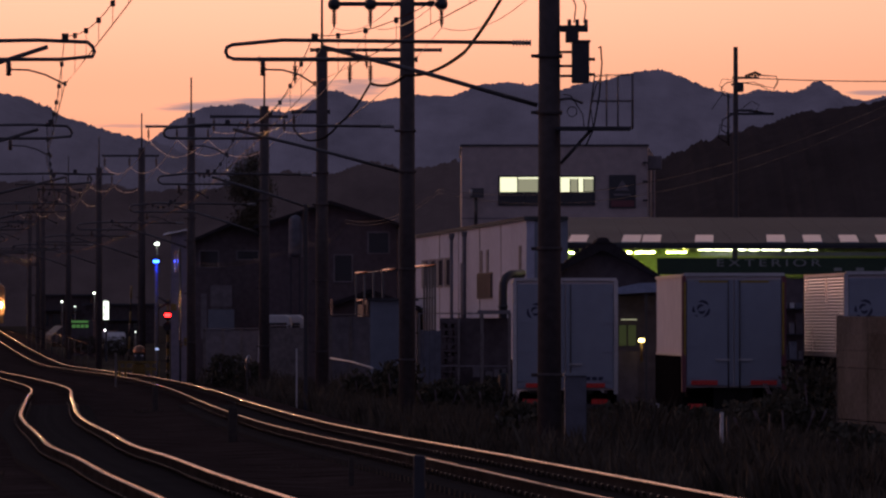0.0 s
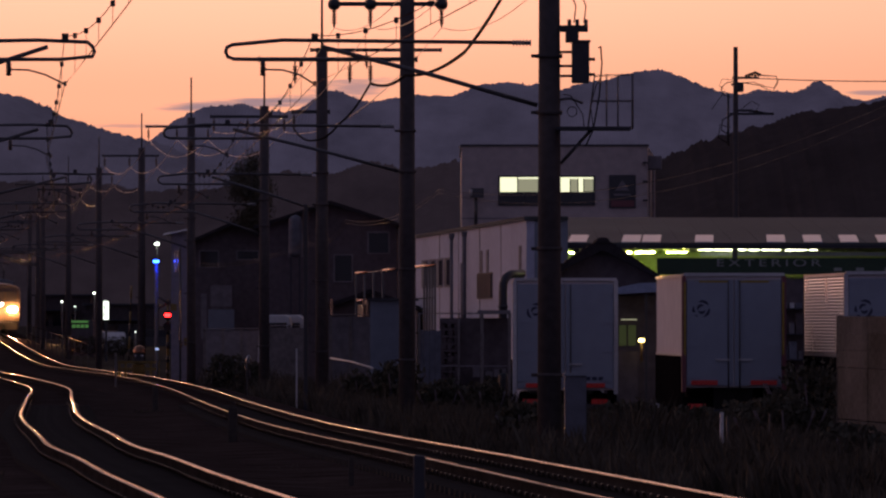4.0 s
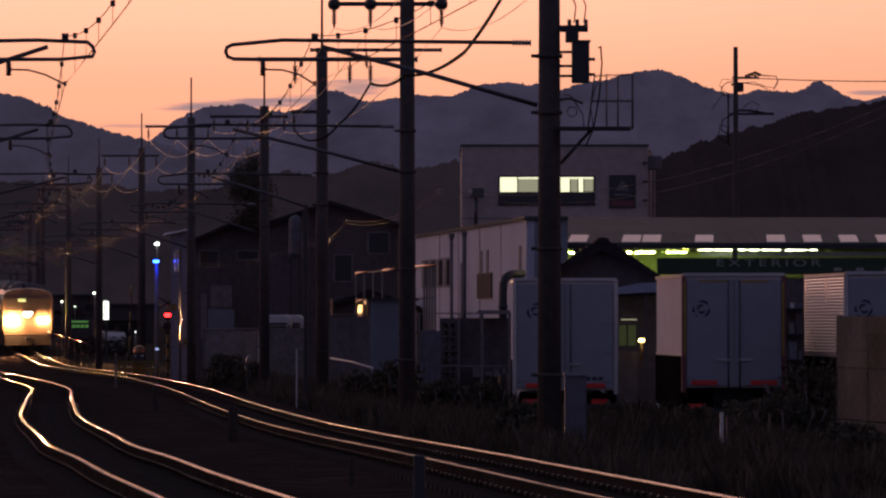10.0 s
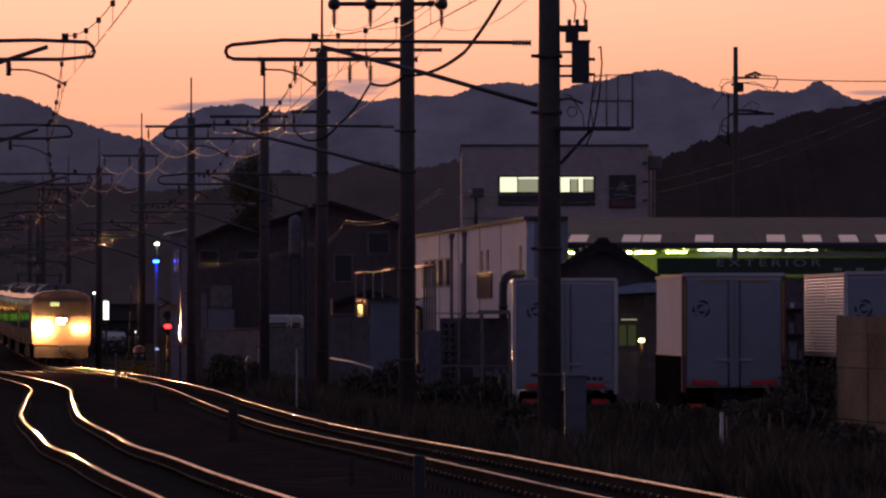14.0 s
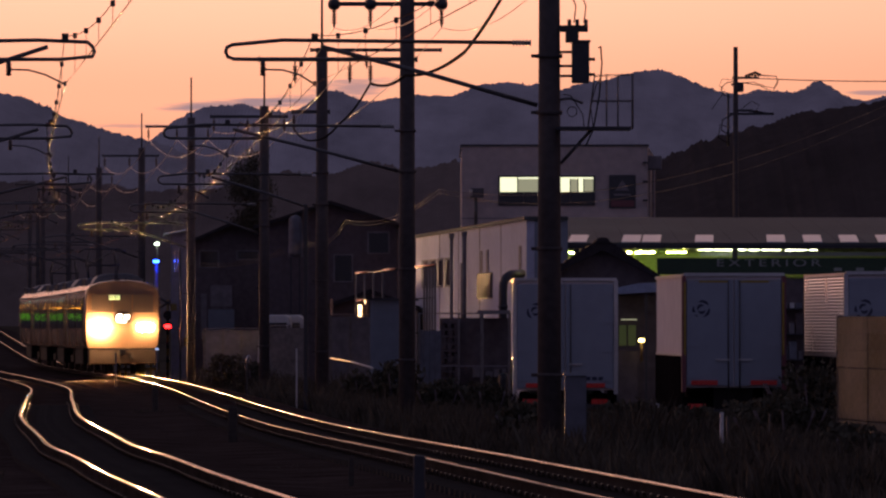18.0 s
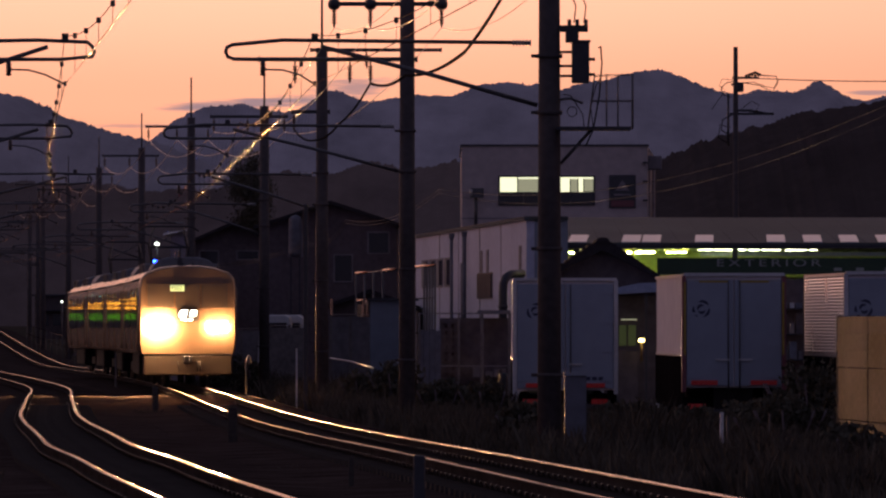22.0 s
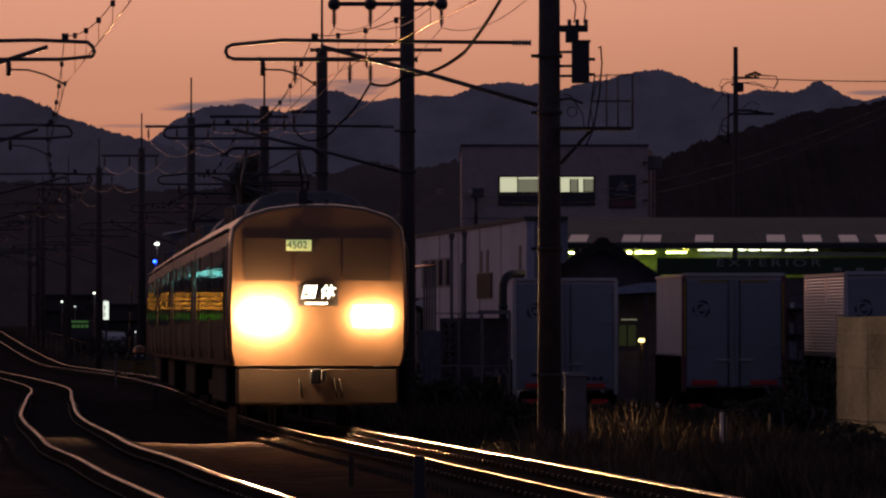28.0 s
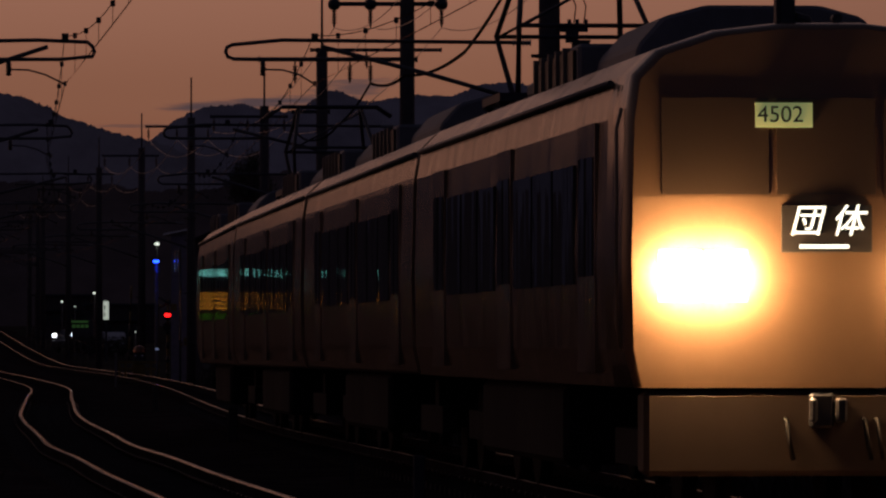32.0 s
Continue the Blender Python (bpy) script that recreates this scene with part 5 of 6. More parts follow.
slab("counter", (4.764, 5.303, 0.6, 1.0, 0.0, 0.698+1.3), M_DARKWALL, SHEL)
hatch = slab("serving_hatch", (4.761, 5.812, 1.3, 1.4, 0.0, 3.5), M_DARKWALL, SHEL, "dark boarded back of the shelter")
for a, b in ((4.810, 5.010), (5.057, 5.272)):
    slab("hatch_pane", (a, b, 1.27, 1.3, 0.853+1.3, 1.407+1.3), M_HATCH, hatch, "dim green-lit pane")
bm = B(); rod(bm, (4.867, 1.2, 1.562+1.3), (5.301, 1.2, 1.562+1.3), 0.02, n=6); part("light_strip", bm, M_DIMLIT, SHEL)

# goods racks under the eaves, seen between the trucks
def goods_rack(x0, x1, y, top, seed, label):
    r = thing("goods_rack", Matrix.Translation((0, y, -1.35)), label, "rack", "goods racks")
    rng = np.random.default_rng(seed)
    h = top + 1.35
    slab("back_board", (x0, x1, 0.75, 0.8, 0, h), M_DARKWALL, r)
    for x in (x0, x1):
        slab("upright", (x - 0.03, x + 0.03, 0.0, 0.06, 0, h), M_DARKMETAL, r)
    for k in range(5):
        z = 0.15 + k * (h - 0.3) / 5
        shelf = slab("shelf", (x0, x1, 0.0, 0.74, z, z + 0.04), M_DARKMETAL, r)
        x = x0 + 0.05
        while x < x1 - 0.15:
            w, hh = 0.08 + 0.2 * rng.random(), 0.12 + (h / 5 - 0.3) * rng.random()
            slab("parcel", (x, min(x + w, x1 - 0.04), 0.05 + 0.2 * rng.random(), 0.6, z + 0.04, z + 0.04 + hh), (M_CLUTTER, M_DARKWALL, M_SLATE, M_WHITEPAINT, M_GREYWALL)[int(rng.random() * 5)], shelf)
            x += w + 0.03 + 0.08 * rng.random()


goods_rack(10.113, 11.070, 205, 2.798, 4, "dark rack crowded with small goods under the eaves")
goods_rack(6.283, 7.399, 206, 2.702, 9, "dark rack crowded with small goods under the eaves")


# ---- utility pole on the far side of the yard ----
UP = thing("utility_pole", Matrix.Translation((11.137, 258, -1.4)), "slim concrete utility pole with crossarms and leads", "pole")
bm = B(); rod(bm, (0, 0, 0), (0, 0, 11.970+1.4), 0.15, 0.085, 12); part("shaft", bm, M_POLE, UP)
for y, a, b in ((138, -6, 42), (150, -8, 12), (202, -10, 60), (196, -4, 30)):
    z = 1.5 + (570 - y) * 0.0215 + 1.4
    slab("crossarm", (a * 0.0215, b * 0.0215, -0.06, 0.02, z - 0.045, z + 0.045), M_DARKMETAL, UP)
slab("transformer", (0.02, 0.3, -0.2, 0.2, 10.250+1.4, 10.616+1.4), M_DARKMETAL, UP, "", 0.03)
for x, z in ((0.5, 12.18), (0.62, 12.2), (0.75, 12.18), (0.55, 10.82), (0.8, 10.8)):
    bm = B(); insulator(bm, (x, 0, z + 0.05), 2, 0.06, 0.06); part("insulator", bm, M_PORC, UP)
bm = B(); tube(bm, [(-0.05, 0, 12.05), (-0.35, 0, 12.00), (-0.55, 0, 11.80), (-0.5, 0, 11.55), (-0.15, 0, 11.45)], 0.02); part("lead", bm, M_CABLE, UP)
bm = B(); tube(bm, [(0.3, 0, 12.00), (0.9, 0, 11.90), (1.4, 0, 11.65), (1.6, 0, 12.00), (1.55, 0, 12.25), (0.5, 0, 12.30)], 0.02); part("lead", bm, M_CABLE, UP)
bm = B(); tube(bm, [(-0.1, 0, 10.80), (-0.5, 0, 10.60), (-0.55, 0, 10.20), (-0.2, 0, 10.00)], 0.025); part("lead", bm, M_CABLE, UP)
bm = B(); rod(bm, (-0.28, 0, 9.60), (-0.28, 0, 11.60), 0.045, n=6); part("riser", bm, M_DARKMETAL, UP)
for pts, r in (([(0.35, 0, 12.25), (0.75, 0, 12.40), (0.95, 0, 12.30)], 0.05), ([(0.95, 0, 12.30), (1.5, 0, 12.25), (1.62, 0, 12.10), (1.45, 0, 11.80), (1.15, 0, 11.85), (0.7, 0, 12.02), (0.25, 0, 12.00)], 0.016),
               ([(0.45, 0, 10.95), (0.75, 0, 10.90), (1.25, 0, 10.82), (1.45, 0, 10.82)], 0.05), ([(0.75, 0, 10.90), (0.9, 0, 11.15), (0.6, 0, 11.30), (0.1, 0, 10.90)], 0.014),
               ([(-0.1, 0, 12.10), (-0.5, 0, 12.15), (-0.62, 0, 11.90), (-0.4, 0, 11.70), (-0.9, 0, 11.00)], 0.014), ([(-0.2, 0, 10.30), (-0.6, 0, 10.40), (-0.65, 0, 9.90), (-0.3, 0, 9.70)], 0.02)):
    bm = B(); tube(bm, pts, r); part("lead", bm, M_CABLE, UP)
cable("power_line", [(11.524, 258, 10.788), (16.720, 240, 10.020), (24.0, 230, 10.4)], 0.02, M_CABLE, "dark power line to the slim pole", 0.05)
# telephone cables strung over the yard
for o, dip in ((0.0, 1.3), (0.11, 1.12)):
    cable("telephone_cable", [(11.224, 138, 6.848 + o), (-0.117, 200, 5.300 + o), (-3.440, 240, 5.000 + o), (-5.218, 262, 4.513 + o), (-11.350, 300, 4.050 + o)], 0.0065, M_PHONE, "black telephone cable strung over the yard", (dip, 0.4, 0.4, 0.4), 18)

# ---- carport frame, walls and sheds behind the weeds ----
# orange of the headlamps' glints put into a coppery metal colour
M_COPPERY = mat("orange_glint_pipe", (0.42, 0.2, 0.12), 0.24, 0.95, scale=8, vary=0.35)
CP = thing("pipe_frame", Matrix(), "steel pipe frame with coppery glint lengths before the warehouse", "frame")
P0, P1 = Vector((-0.239, 205, 3.2)), Vector((-3.080, 240, 3.2))
for z in (3.2, 2.23, 1.15):
    bm = B(); tube(bm, [(P0.x, P0.y, z), (P1.x, P1.y, z)], 0.022); part("beam", bm, M_DARKMETAL, CP)
# thicker bright lengths added where the beams should glint
for a, b, z in ((0.0, 0.23, 3.22), (0.45, 0.62, 3.22), (0.83, 1.0, 3.22), (0.86, 0.98, 2.25)):
    p, q = P0.lerp(P1, a), P0.lerp(P1, b)
    bm = B(); tube(bm, [(p.x, p.y, z), (q.x, q.y, z)], 0.045, 8); part("sleeve", bm, M_COPPERY, CP, "coppery pipe length put in for a headlamp glint")
for k in range(9):
    p = P0.lerp(P1, k / 8 if k > 4 else k * 0.03)
    bm = B(); rod(bm, (p.x, p.y, -1.4), (p.x, p.y, 3.2), 0.035, n=6); part("upright", bm, M_GALV, CP)

M_GLINTSTRIP = mat("glint_strip_metal", (0.5, 0.42, 0.38), 0.22, 1.0, scale=1.5, vary=0.5, tint=0)


def panel_wall(x0, x1, y, top, material, label, n, name="panel_wall"):
    w = thing(name, Matrix.Translation((0, y, 0)), label, "wall", "boundary walls")
    step = (x1 - x0) / n
    for k in range(n):
        slab("panel", (x0 + k * step + 0.01, x0 + (k + 1) * step - 0.01, -0.05, 0.05, -1.6, top), material, w, "", 0.01)
        slab("post", (x0 + k * step - 0.05, x0 + k * step + 0.05, -0.09, 0.09, -1.6, top + 0.06), M_CONC, w)
    # shiny strip added so the wall top catches the headlamps
    slab("coping", (x0 - 0.03, x1 + 0.03, -0.13, 0.13, top + 0.062, top + 0.085), M_GLINTSTRIP, w, "thin metal strip added for headlamp glints")
    return w


panel_wall(-3.731, -2.419, 225, 1.669, M_GREYWALL, "stained grey panel wall behind the weeds", 2)
panel_wall(-9.214, -7.074, 262, 1.172, M_GREYWALL, "pale grey boundary wall behind the weeds", 3)
panel_wall(-6.324, -4.919, 248, 1.293, M_CONC, "pale concrete wall with cars parked behind", 2)
bm = B(); tube(bm, [(-3.565, 215, 0.353), (-2.843, 208, 0.287), (-2.033, 200, 0.133)], 0.03)
solid("kerb_rail", bm, M_WHITEPAINT, "pale pipe rail at the top of the bank", "rail")

SH = thing("storage_shed", Matrix.Translation((0, 218, -1.4)), "dark blue corrugated storage shed", "shed")
x0, x1, zt = -2.343, -0.890, 2.190 + 1.4
slab("body", (x0, x1, 0, 4, 0, zt), M_BLUEWALL, SH)
for k in range(12):
    x = x0 + 0.05 + k * (x1 - x0 - 0.1) / 12
    slab("rib", (x, x + 0.05, -0.03, 0, 0, zt - 0.05), M_BLUEWALL, SH)
slab("roof", (x0 - 0.1, x1 + 0.1, -0.2, 4.2, zt, zt + 0.08), M_DARKMETAL, SH)

FC = thing("yard_fence", Matrix.Translation((0, 200, 0)), "low sheet fence on grey posts before the warehouse", "fence")
for k in range(4):
    x = -0.733 + k * 0.17
    slab("sheet", (x, x + 0.155, -0.02, 0.02, -1.5, 1.267 - 0.03 * (k % 2)), M_SLATE, FC)
for z in (0.183, 1.733):
    slab("rail", (-0.767, 2.017, 0.03, 0.06, z, z + 0.035), M_GREYWALL, FC)
for px in (-0.700, 0.467, 1.133):
    slab("post", (px - 0.03, px + 0.03, -0.06, -0.01, -1.5, 1.733), M_CONC, FC)
PS = thing("pallet_stack", Matrix.Translation((0, 202, -1.4)), "stack of dark weathered wooden pallets", "pallets")
for k in range(14):
    z = k * 0.21
    for a in range(3):
        x = -0.067 + a * 0.2
        slab("block", (x, x + 0.12 + 0.05 * ((k * 5 + a * 3) % 4) / 3, 0.02 * ((k * 3 + a) % 5), 0.9, z, z + 0.12), M_DARKWALL, PS)
    slab("deck_board", (-0.084 - 0.01 * (k % 3), 0.454 + 0.012 * (k % 2), 0.0, 1.0, z + 0.12, z + 0.19), M_DARKWALL, PS)
RK = thing("storage_rack", Matrix.Translation((0, 201, -1.4)), "open storage rack with a pale top sheet", "rack")
zt = 1.734 + 1.4
slab("top_sheet", (1.022, 1.993, -0.1, 1.4, zt, zt + 0.11), M_GREYWALL, RK, "pale sheet laid on top")
for px in (1.156, 1.976):
    slab("post", (px - 0.045, px + 0.045, -0.05, 0.05, 0, zt), M_CONC, RK)
slab("back_board", (-0.084, 1.993, 1.3, 1.36, 0, zt - 0.12), M_DARKWALL, RK)
rng = np.random.default_rng(14)
for k in range(16):
    x, z = 0.519 + 1.3 * rng.random(), (k % 4) * 0.42
    slab("parcel", (x, x + 0.1 + 0.16 * rng.random(), 0.6, 1.2, z, z + 0.15 + 0.22 * rng.random()), (M_DARKWALL, M_SLATE, M_DARKMETAL, M_GREYWALL)[k % 4], RK)
DR = thing("oil_drum", Matrix.Translation((1.774, 199.6, -1.4)), "shiny dark drum standing at the rack", "drum")
bm = B(); lathe(bm, (0, 0, 0.7), [(0.05, 0), (0.13, 0.02), (0.14, 0.1), (0.15, 0.2), (0.14, 0.3), (0.15, 0.5), (0.14, 0.62), (0.12, 0.68), (0.03, 0.7)], 18); part("drum", bm, M_BLACK, DR)
slab("stand", (-0.14, 0.14, -0.14, 0.14, 0, 0.7), M_DARKWALL, DR)
DU = thing("exhaust_duct", Matrix(), "dark bent sheet-metal duct on the warehouse wall", "duct")
bm = B(); tube(bm, [(1.820, 206, -1.4), (1.820, 206, 2.358), (1.837, 206, 2.667), (1.905, 206, 2.839), (2.043, 206.3, 2.942), (2.421, 207, 2.976)], 0.13, 12); part("pipe", bm, M_DARKMETAL, DU)
bm = B(); rod(bm, (1.820, 206, 1.912), (1.820, 206, 2.015), 0.15, n=12); part("flange", bm, M_DARKMETAL, DU)


M_FARWALL = mat("brown_house_wall", (0.115, 0.092, 0.09), 0.85, scale=2, vary=0.3, spec=0.0)


def house(x0, x1, y, ground, eave, ridge_z, deep, label, wins, wall=M_DARKWALL):
    h = thing("house", Matrix.Translation((0, y, ground)), label, "house", "houses by the line")
    e, r, c = eave - ground, ridge_z - ground, (x0 + x1) / 2
    bm = B(); hull(bm, [(x0, 0), (x1, 0), (x1, e), (c, r - 0.1), (x0, e)], 0, deep); part("wall", bm, wall, h, "dark house wall")
    bm = B(); hull(bm, [(x0 - 0.5, e - 0.2), (x0 - 0.5, e - 0.06), (c, r + 0.06), (x1 + 0.5, e - 0.06), (x1 + 0.5, e - 0.2), (c, r - 0.1)], -0.6, deep + 0.5); part("roof", bm, M_TILE, h, "dark tiled roof")
    for a, b, z0, z1 in wins:
        w = slab("window_frame", (a, b, -0.05, 0, z0 - ground, z1 - ground), M_GREYWALL, h)
        n = max(1, round((b - a) / 0.8))
        for k in range(n):
            s = (b - a - 0.1) / n
            slab("pane", (a + 0.07 + k * s, a + 0.03 + (k + 1) * s, -0.06, -0.051, z0 - ground + 0.06, z1 - ground - 0.06), M_WINDARK, w)
    return h


house(-10.950, -7.650, 300, -1.3, 5.050, 5.875, 9, "dark two-storey wooden house by the crossing",
      [(-10.800, -9.900, 3.875, 4.675), (-9.150, -8.100, 4.225, 4.675), (-10.225, -9.350, 1.250, 2.125), (-10.225, -9.350, 2.250, 3.125)])
HOUSE_PANELS = thing("garden_boards", Matrix.Translation((0, 299, -1.3)), "pale boards stacked before the dark house", "boards")
for a, b, z0, z1, m in ((-10.241, -9.294, 2.173, 3.095, M_GREYWALL), (-10.340, -9.194, 1.151, 2.048, M_BLUEWALL), (-10.664, -10.415, 0.752, 2.746, M_GREYWALL)):
    slab("board", (a, b, -0.3, -0.2, z0 + 1.3, z1 + 1.3), m, HOUSE_PANELS)
    slab("stake", ((a + b) / 2 - 0.04, (a + b) / 2 + 0.04, -0.2, -0.12, -0.1, z1 + 1.3), M_DARKWALL, HOUSE_PANELS)
house(-7.458, -1.948, 285, -1.3, 5.585, 6.535, 10, "large dark house with a broad tiled roof",
      [(-6.508, -5.890, 4.231, 5.941), (-4.607, -3.776, 3.163, 4.350), (-3.183, -2.232, 4.350, 5.300)])
WP = thing("water_tank", Matrix.Translation((-6.177, 283.5, -1.3)), "tall pale blue tank beside the dark house", "tank")
bm = B(); lathe(bm, (0, 0, 4.217 + 1.3), [(0.05, 0), (0.24, 0.05), (0.26, 0.2), (0.26, 1.5), (0.2, 1.68), (0.05, 1.75)], 18); part("drum", bm, M_SLATE, WP)
for s in (-0.18, 0.18):
    slab("leg", (s - 0.03, s + 0.03, -0.03, 0.03, -0.1, 4.217 + 1.32), M_DARKMETAL, WP)
house(-4.074, -1.344, 252, -1.3, 2.130, 2.655, 6, "low dark shed-like house behind the wall", [(-3.276, -2.856, 1.710, 2.172)])

# low flat-roofed stores far beyond the crossing
for x0, x1, y, top in ((-31.6, -27.3, 525, 3.5), (-27.0, -21.8, 512, 2.75)):
    st = thing("far_store", Matrix.Translation((0, y, -0.6)), "low dark flat-roofed store far beyond the crossing", "building", "far stores")
    slab("wall", (x0, x1, 0, 9, 0, top + 0.6), M_FARWALL, st)
    slab("roof", (x0 - 0.25, x1 + 0.25, -0.3, 9.2, top + 0.6, top + 0.74), M_DARKMETAL, st, "thin dark roof edge")
    slab("awning", (x0 + 0.3, x1 - 0.8, -0.9, 0, top - 0.55, top - 0.45), M_DARKMETAL, st)
    n = int((x1 - x0) / 1.1)
    for k in range(n):
        slab("window", (x0 + 0.3 + k * 1.1, x0 + 1.05 + k * 1.1, -0.03, 0, top - 1.7, top - 0.8), M_WINDARK, st)

# pale narrow equipment house with pipes
M_PLASTER = mat("pale_grey_render", (0.36, 0.31, 0.33), 0.8, scale=2, vary=0.25, bump=0.1, spec=0.1)
EQ = thing("equipment_house", Matrix.Translation((-11.208, 288, -1.25)), "narrow pale equipment house beside the crossing", "building")
zt = 5.292 + 1.25
slab("wall", (-0.34, 0.38, 0, 3, 0, zt), M_PLASTER, EQ, "pale rendered wall")
bm = B(); hull(bm, [(-0.66, zt - 0.12), (0.45, zt + 0.1), (0.45, zt + 0.18), (-0.66, zt - 0.04)], -0.35, 3.2); part("roof", bm, M_PIPE, EQ, "slanting sheet-metal roof")
RS = thing("riser_pole", Matrix.Translation((-10.407, 268, -1.15)), "dark pole with bright sheets added to mirror the headlamps", "pole")
bm = B(); rod(bm, (0.02, 0.1, 0), (0.02, 0.1, 4.448 + 1.15), 0.04, n=8); part("pole", bm, M_DARKMETAL, RS)
# flat sheets added edge-on, turned to mirror the headlamps as upright streaks
M_MIRRORSHEET = mat("bright_mirror_sheet", (0.75, 0.6, 0.48), 0.14, 1.0, scale=1.6, vary=0.5, tint=0)
for x, a, b in ((-0.13, 3.465, 4.292), (0.0, 3.465, 4.292), (0.06, 2.03, 2.72), (0.085, 1.42, 1.98), (0.04, 0.8, 1.3), (0.12, 0.5, 0.74)):
    bm = B(); box(bm, -0.012, 0.012, 0.0, 1.6, a + 1.15, b + 1.15); bevel(bm, 0.004)
    bmesh.ops.transform(bm, matrix=pose(x, -0.8, 0, 0, 0, 3.45), verts=bm.verts)
    part("duct", bm, M_MIRRORSHEET, RS, "bright flat sheet added to mirror the headlamps")
    for z in (a + 1.2, b + 1.08):
        slab("clip", (min(x, 0.02) - 0.02, max(x, 0.02) + 0.02, 0.05, 0.14, z, z + 0.03), M_GALV, RS)
slab("yellow_plate", (0.2, 0.36, -0.03, 0, 0.492 + 1.25, 0.828 + 1.25), M_YELLOW, EQ)
slab("yellow_plate", (-0.36, -0.1, -0.03, 0, 1.980 + 1.25, 2.268 + 1.25), M_YELLOW, EQ)

# ---- level crossing: alarm mast, barrier machine, street lamps ----
AL = thing("crossing_alarm", Matrix.Translation((-11.850, 292, -1.15)), "level crossing alarm mast with red lamps one above the other", "alarm")
bm = B(); rod(bm, (0, 0, 0), (0, 0, 3.6), 0.06, 0.05, 10); part("mast", bm, M_YELLOW, AL, "yellow and black mast")
for k in range(5):
    bm = B(); rod(bm, (0, 0, 0.3 + k * 0.6), (0, 0, 0.6 + k * 0.6), 0.066, n=10); part("black_band", bm, M_BLACK, AL)
for y in (558, 578):
    z = 1.500 + 1.15 + (570 - y) * 292 / 12000
    bm = B(); lathe(bm, (0, -0.14, z), [(0.2, 0), (0.2, 0.03), (0.14, 0.05), (0.14, 0.08)], 20, "Y"); part("lamp_board", bm, M_BLACK, AL)
    bm = B(); tube(bm, [(-0.16, -0.16, z), (-0.12, -0.25, z + 0.12), (0, -0.3, z + 0.17), (0.12, -0.25, z + 0.12), (0.16, -0.16, z)], 0.012); part("hood", bm, M_BLACK, AL)
bm = B()
for s in (-1, 1):
    rod(bm, (-0.45 * s, -0.08, 3.2), (0.45 * s, -0.08, 3.75), 0.05, n=6)
part("warning_cross", bm, M_DARKMETAL, AL)
bm = B()
for s in (-0.06, 0.06):
    lathe(bm, (s, -0.2, 0), [(0.03, 0), (0.075, 0.012), (0.085, 0.03)], 14, "Y")
RED_LAMP = part("red_lamp", bm, M_LAMPRED, AL, "glowing red alarm lamp")


M_BLUISH = glowing("dim_bluish_glow", (0.5, 0.6, 1.0), 0.8)


def street_lamp(x, y, z, label, glow_m, r=0.09, name="street_lamp", post=M_GALV):
    g = ground_height(x, y)
    lamp = thing(name, Matrix.Translation((x, y, g)), label, "lamp", "lamps by the crossing")
    bm = B(); rod(bm, (0, 0.12, -0.1), (0, 0.12, z - g + 0.1), 0.05, 0.035, 8); part("post", bm, post, lamp)
    bm = B(); tube(bm, [(0, 0.12, z - g + 0.08), (0, -0.05, z - g + 0.1)], 0.025); part("arm", bm, M_DARKMETAL, lamp)
    bm = B(); lathe(bm, (0, -0.05, z - g - r * 0.6), [(r * 0.5, 0), (r, r * 0.4), (r, r * 0.9), (r * 0.4, r * 1.25)], 14); part("lantern", bm, glow_m, lamp, "glowing lantern")
    return lamp


street_lamp(-12.018, 285, 4.777, "street lamp with a white lantern at the crossing", M_LAMPWHITE, 0.1)
blue = thing("blue_lamp", Matrix.Translation((-11.957, 283, -1.15)), "blue calming lamp on a pale mast", "lamp", "lamps by the crossing")
bm = B(); rod(bm, (0, 0, 0), (0, 0, 4.047 + 1.05), 0.075, 0.065, 12); part("mast", bm, M_GREYWALL, blue)
bm = B(); box(bm, -0.12, 0.12, -0.3, -0.16, 3.976 + 1.15, 4.071 + 1.15); bevel(bm, 0.02); part("lantern", bm, M_LAMPBLUE, blue, "glowing blue lantern")
bm = B(); box(bm, -0.2, 0.2, -0.35, 0.1, 4.094 + 1.16, 4.141 + 1.18); part("hood", bm, M_DARKMETAL, blue)
street_lamp(-25.275, 450, 2.850, "far street lamp with a small white lantern", M_LAMPWHITE, 0.075)
street_lamp(-22.109, 430, 3.328, "far street lamp with a small white lantern", M_LAMPWHITE, 0.085)
street_lamp(-23.870, 440, 2.490, "far street lamp with a dim greenish lantern", M_SIGNWHITE, 0.07)
street_lamp(-14.960, 330, 1.005, "low white lamp beside the crossing", M_SIGNWHITE, 0.05)
street_lamp(-10.542, 250, 0.500, "low bluish signal lamp by the track", M_BLUISH, 0.07)

SG = thing("roadside_sign", Matrix.Translation((-19.867, 400, ground_height(-19.867, 400))), "tall white lit roadside signboard", "sign")
gz = ground_height(-19.867, 400)
slab("lit_face", (-0.17, 0.15, -0.06, 0.06, 1.633 - gz, 2.733 - gz), M_SIGNWHITE, SG, "white glowing sign face", 0.05)
slab("post", (-0.06, 0.06, 0.07, 0.17, 0, 2.500 - gz), M_DARKMETAL, SG)
for k in range(2):
    slab("mark_bar", (-0.12, -0.04, -0.075, -0.062, 1.833 - gz + k * 0.4, 1.833 - gz + k * 0.4 + 0.22), M_GREEN, SG)

FS = thing("far_shop", Matrix.Translation((0, 425, 0)), "small far shop with a green lit fascia", "shop")
slab("wall", (-23.269, -21.923, 0, 6, -1.0, 1.642), M_DARKWALL, FS)
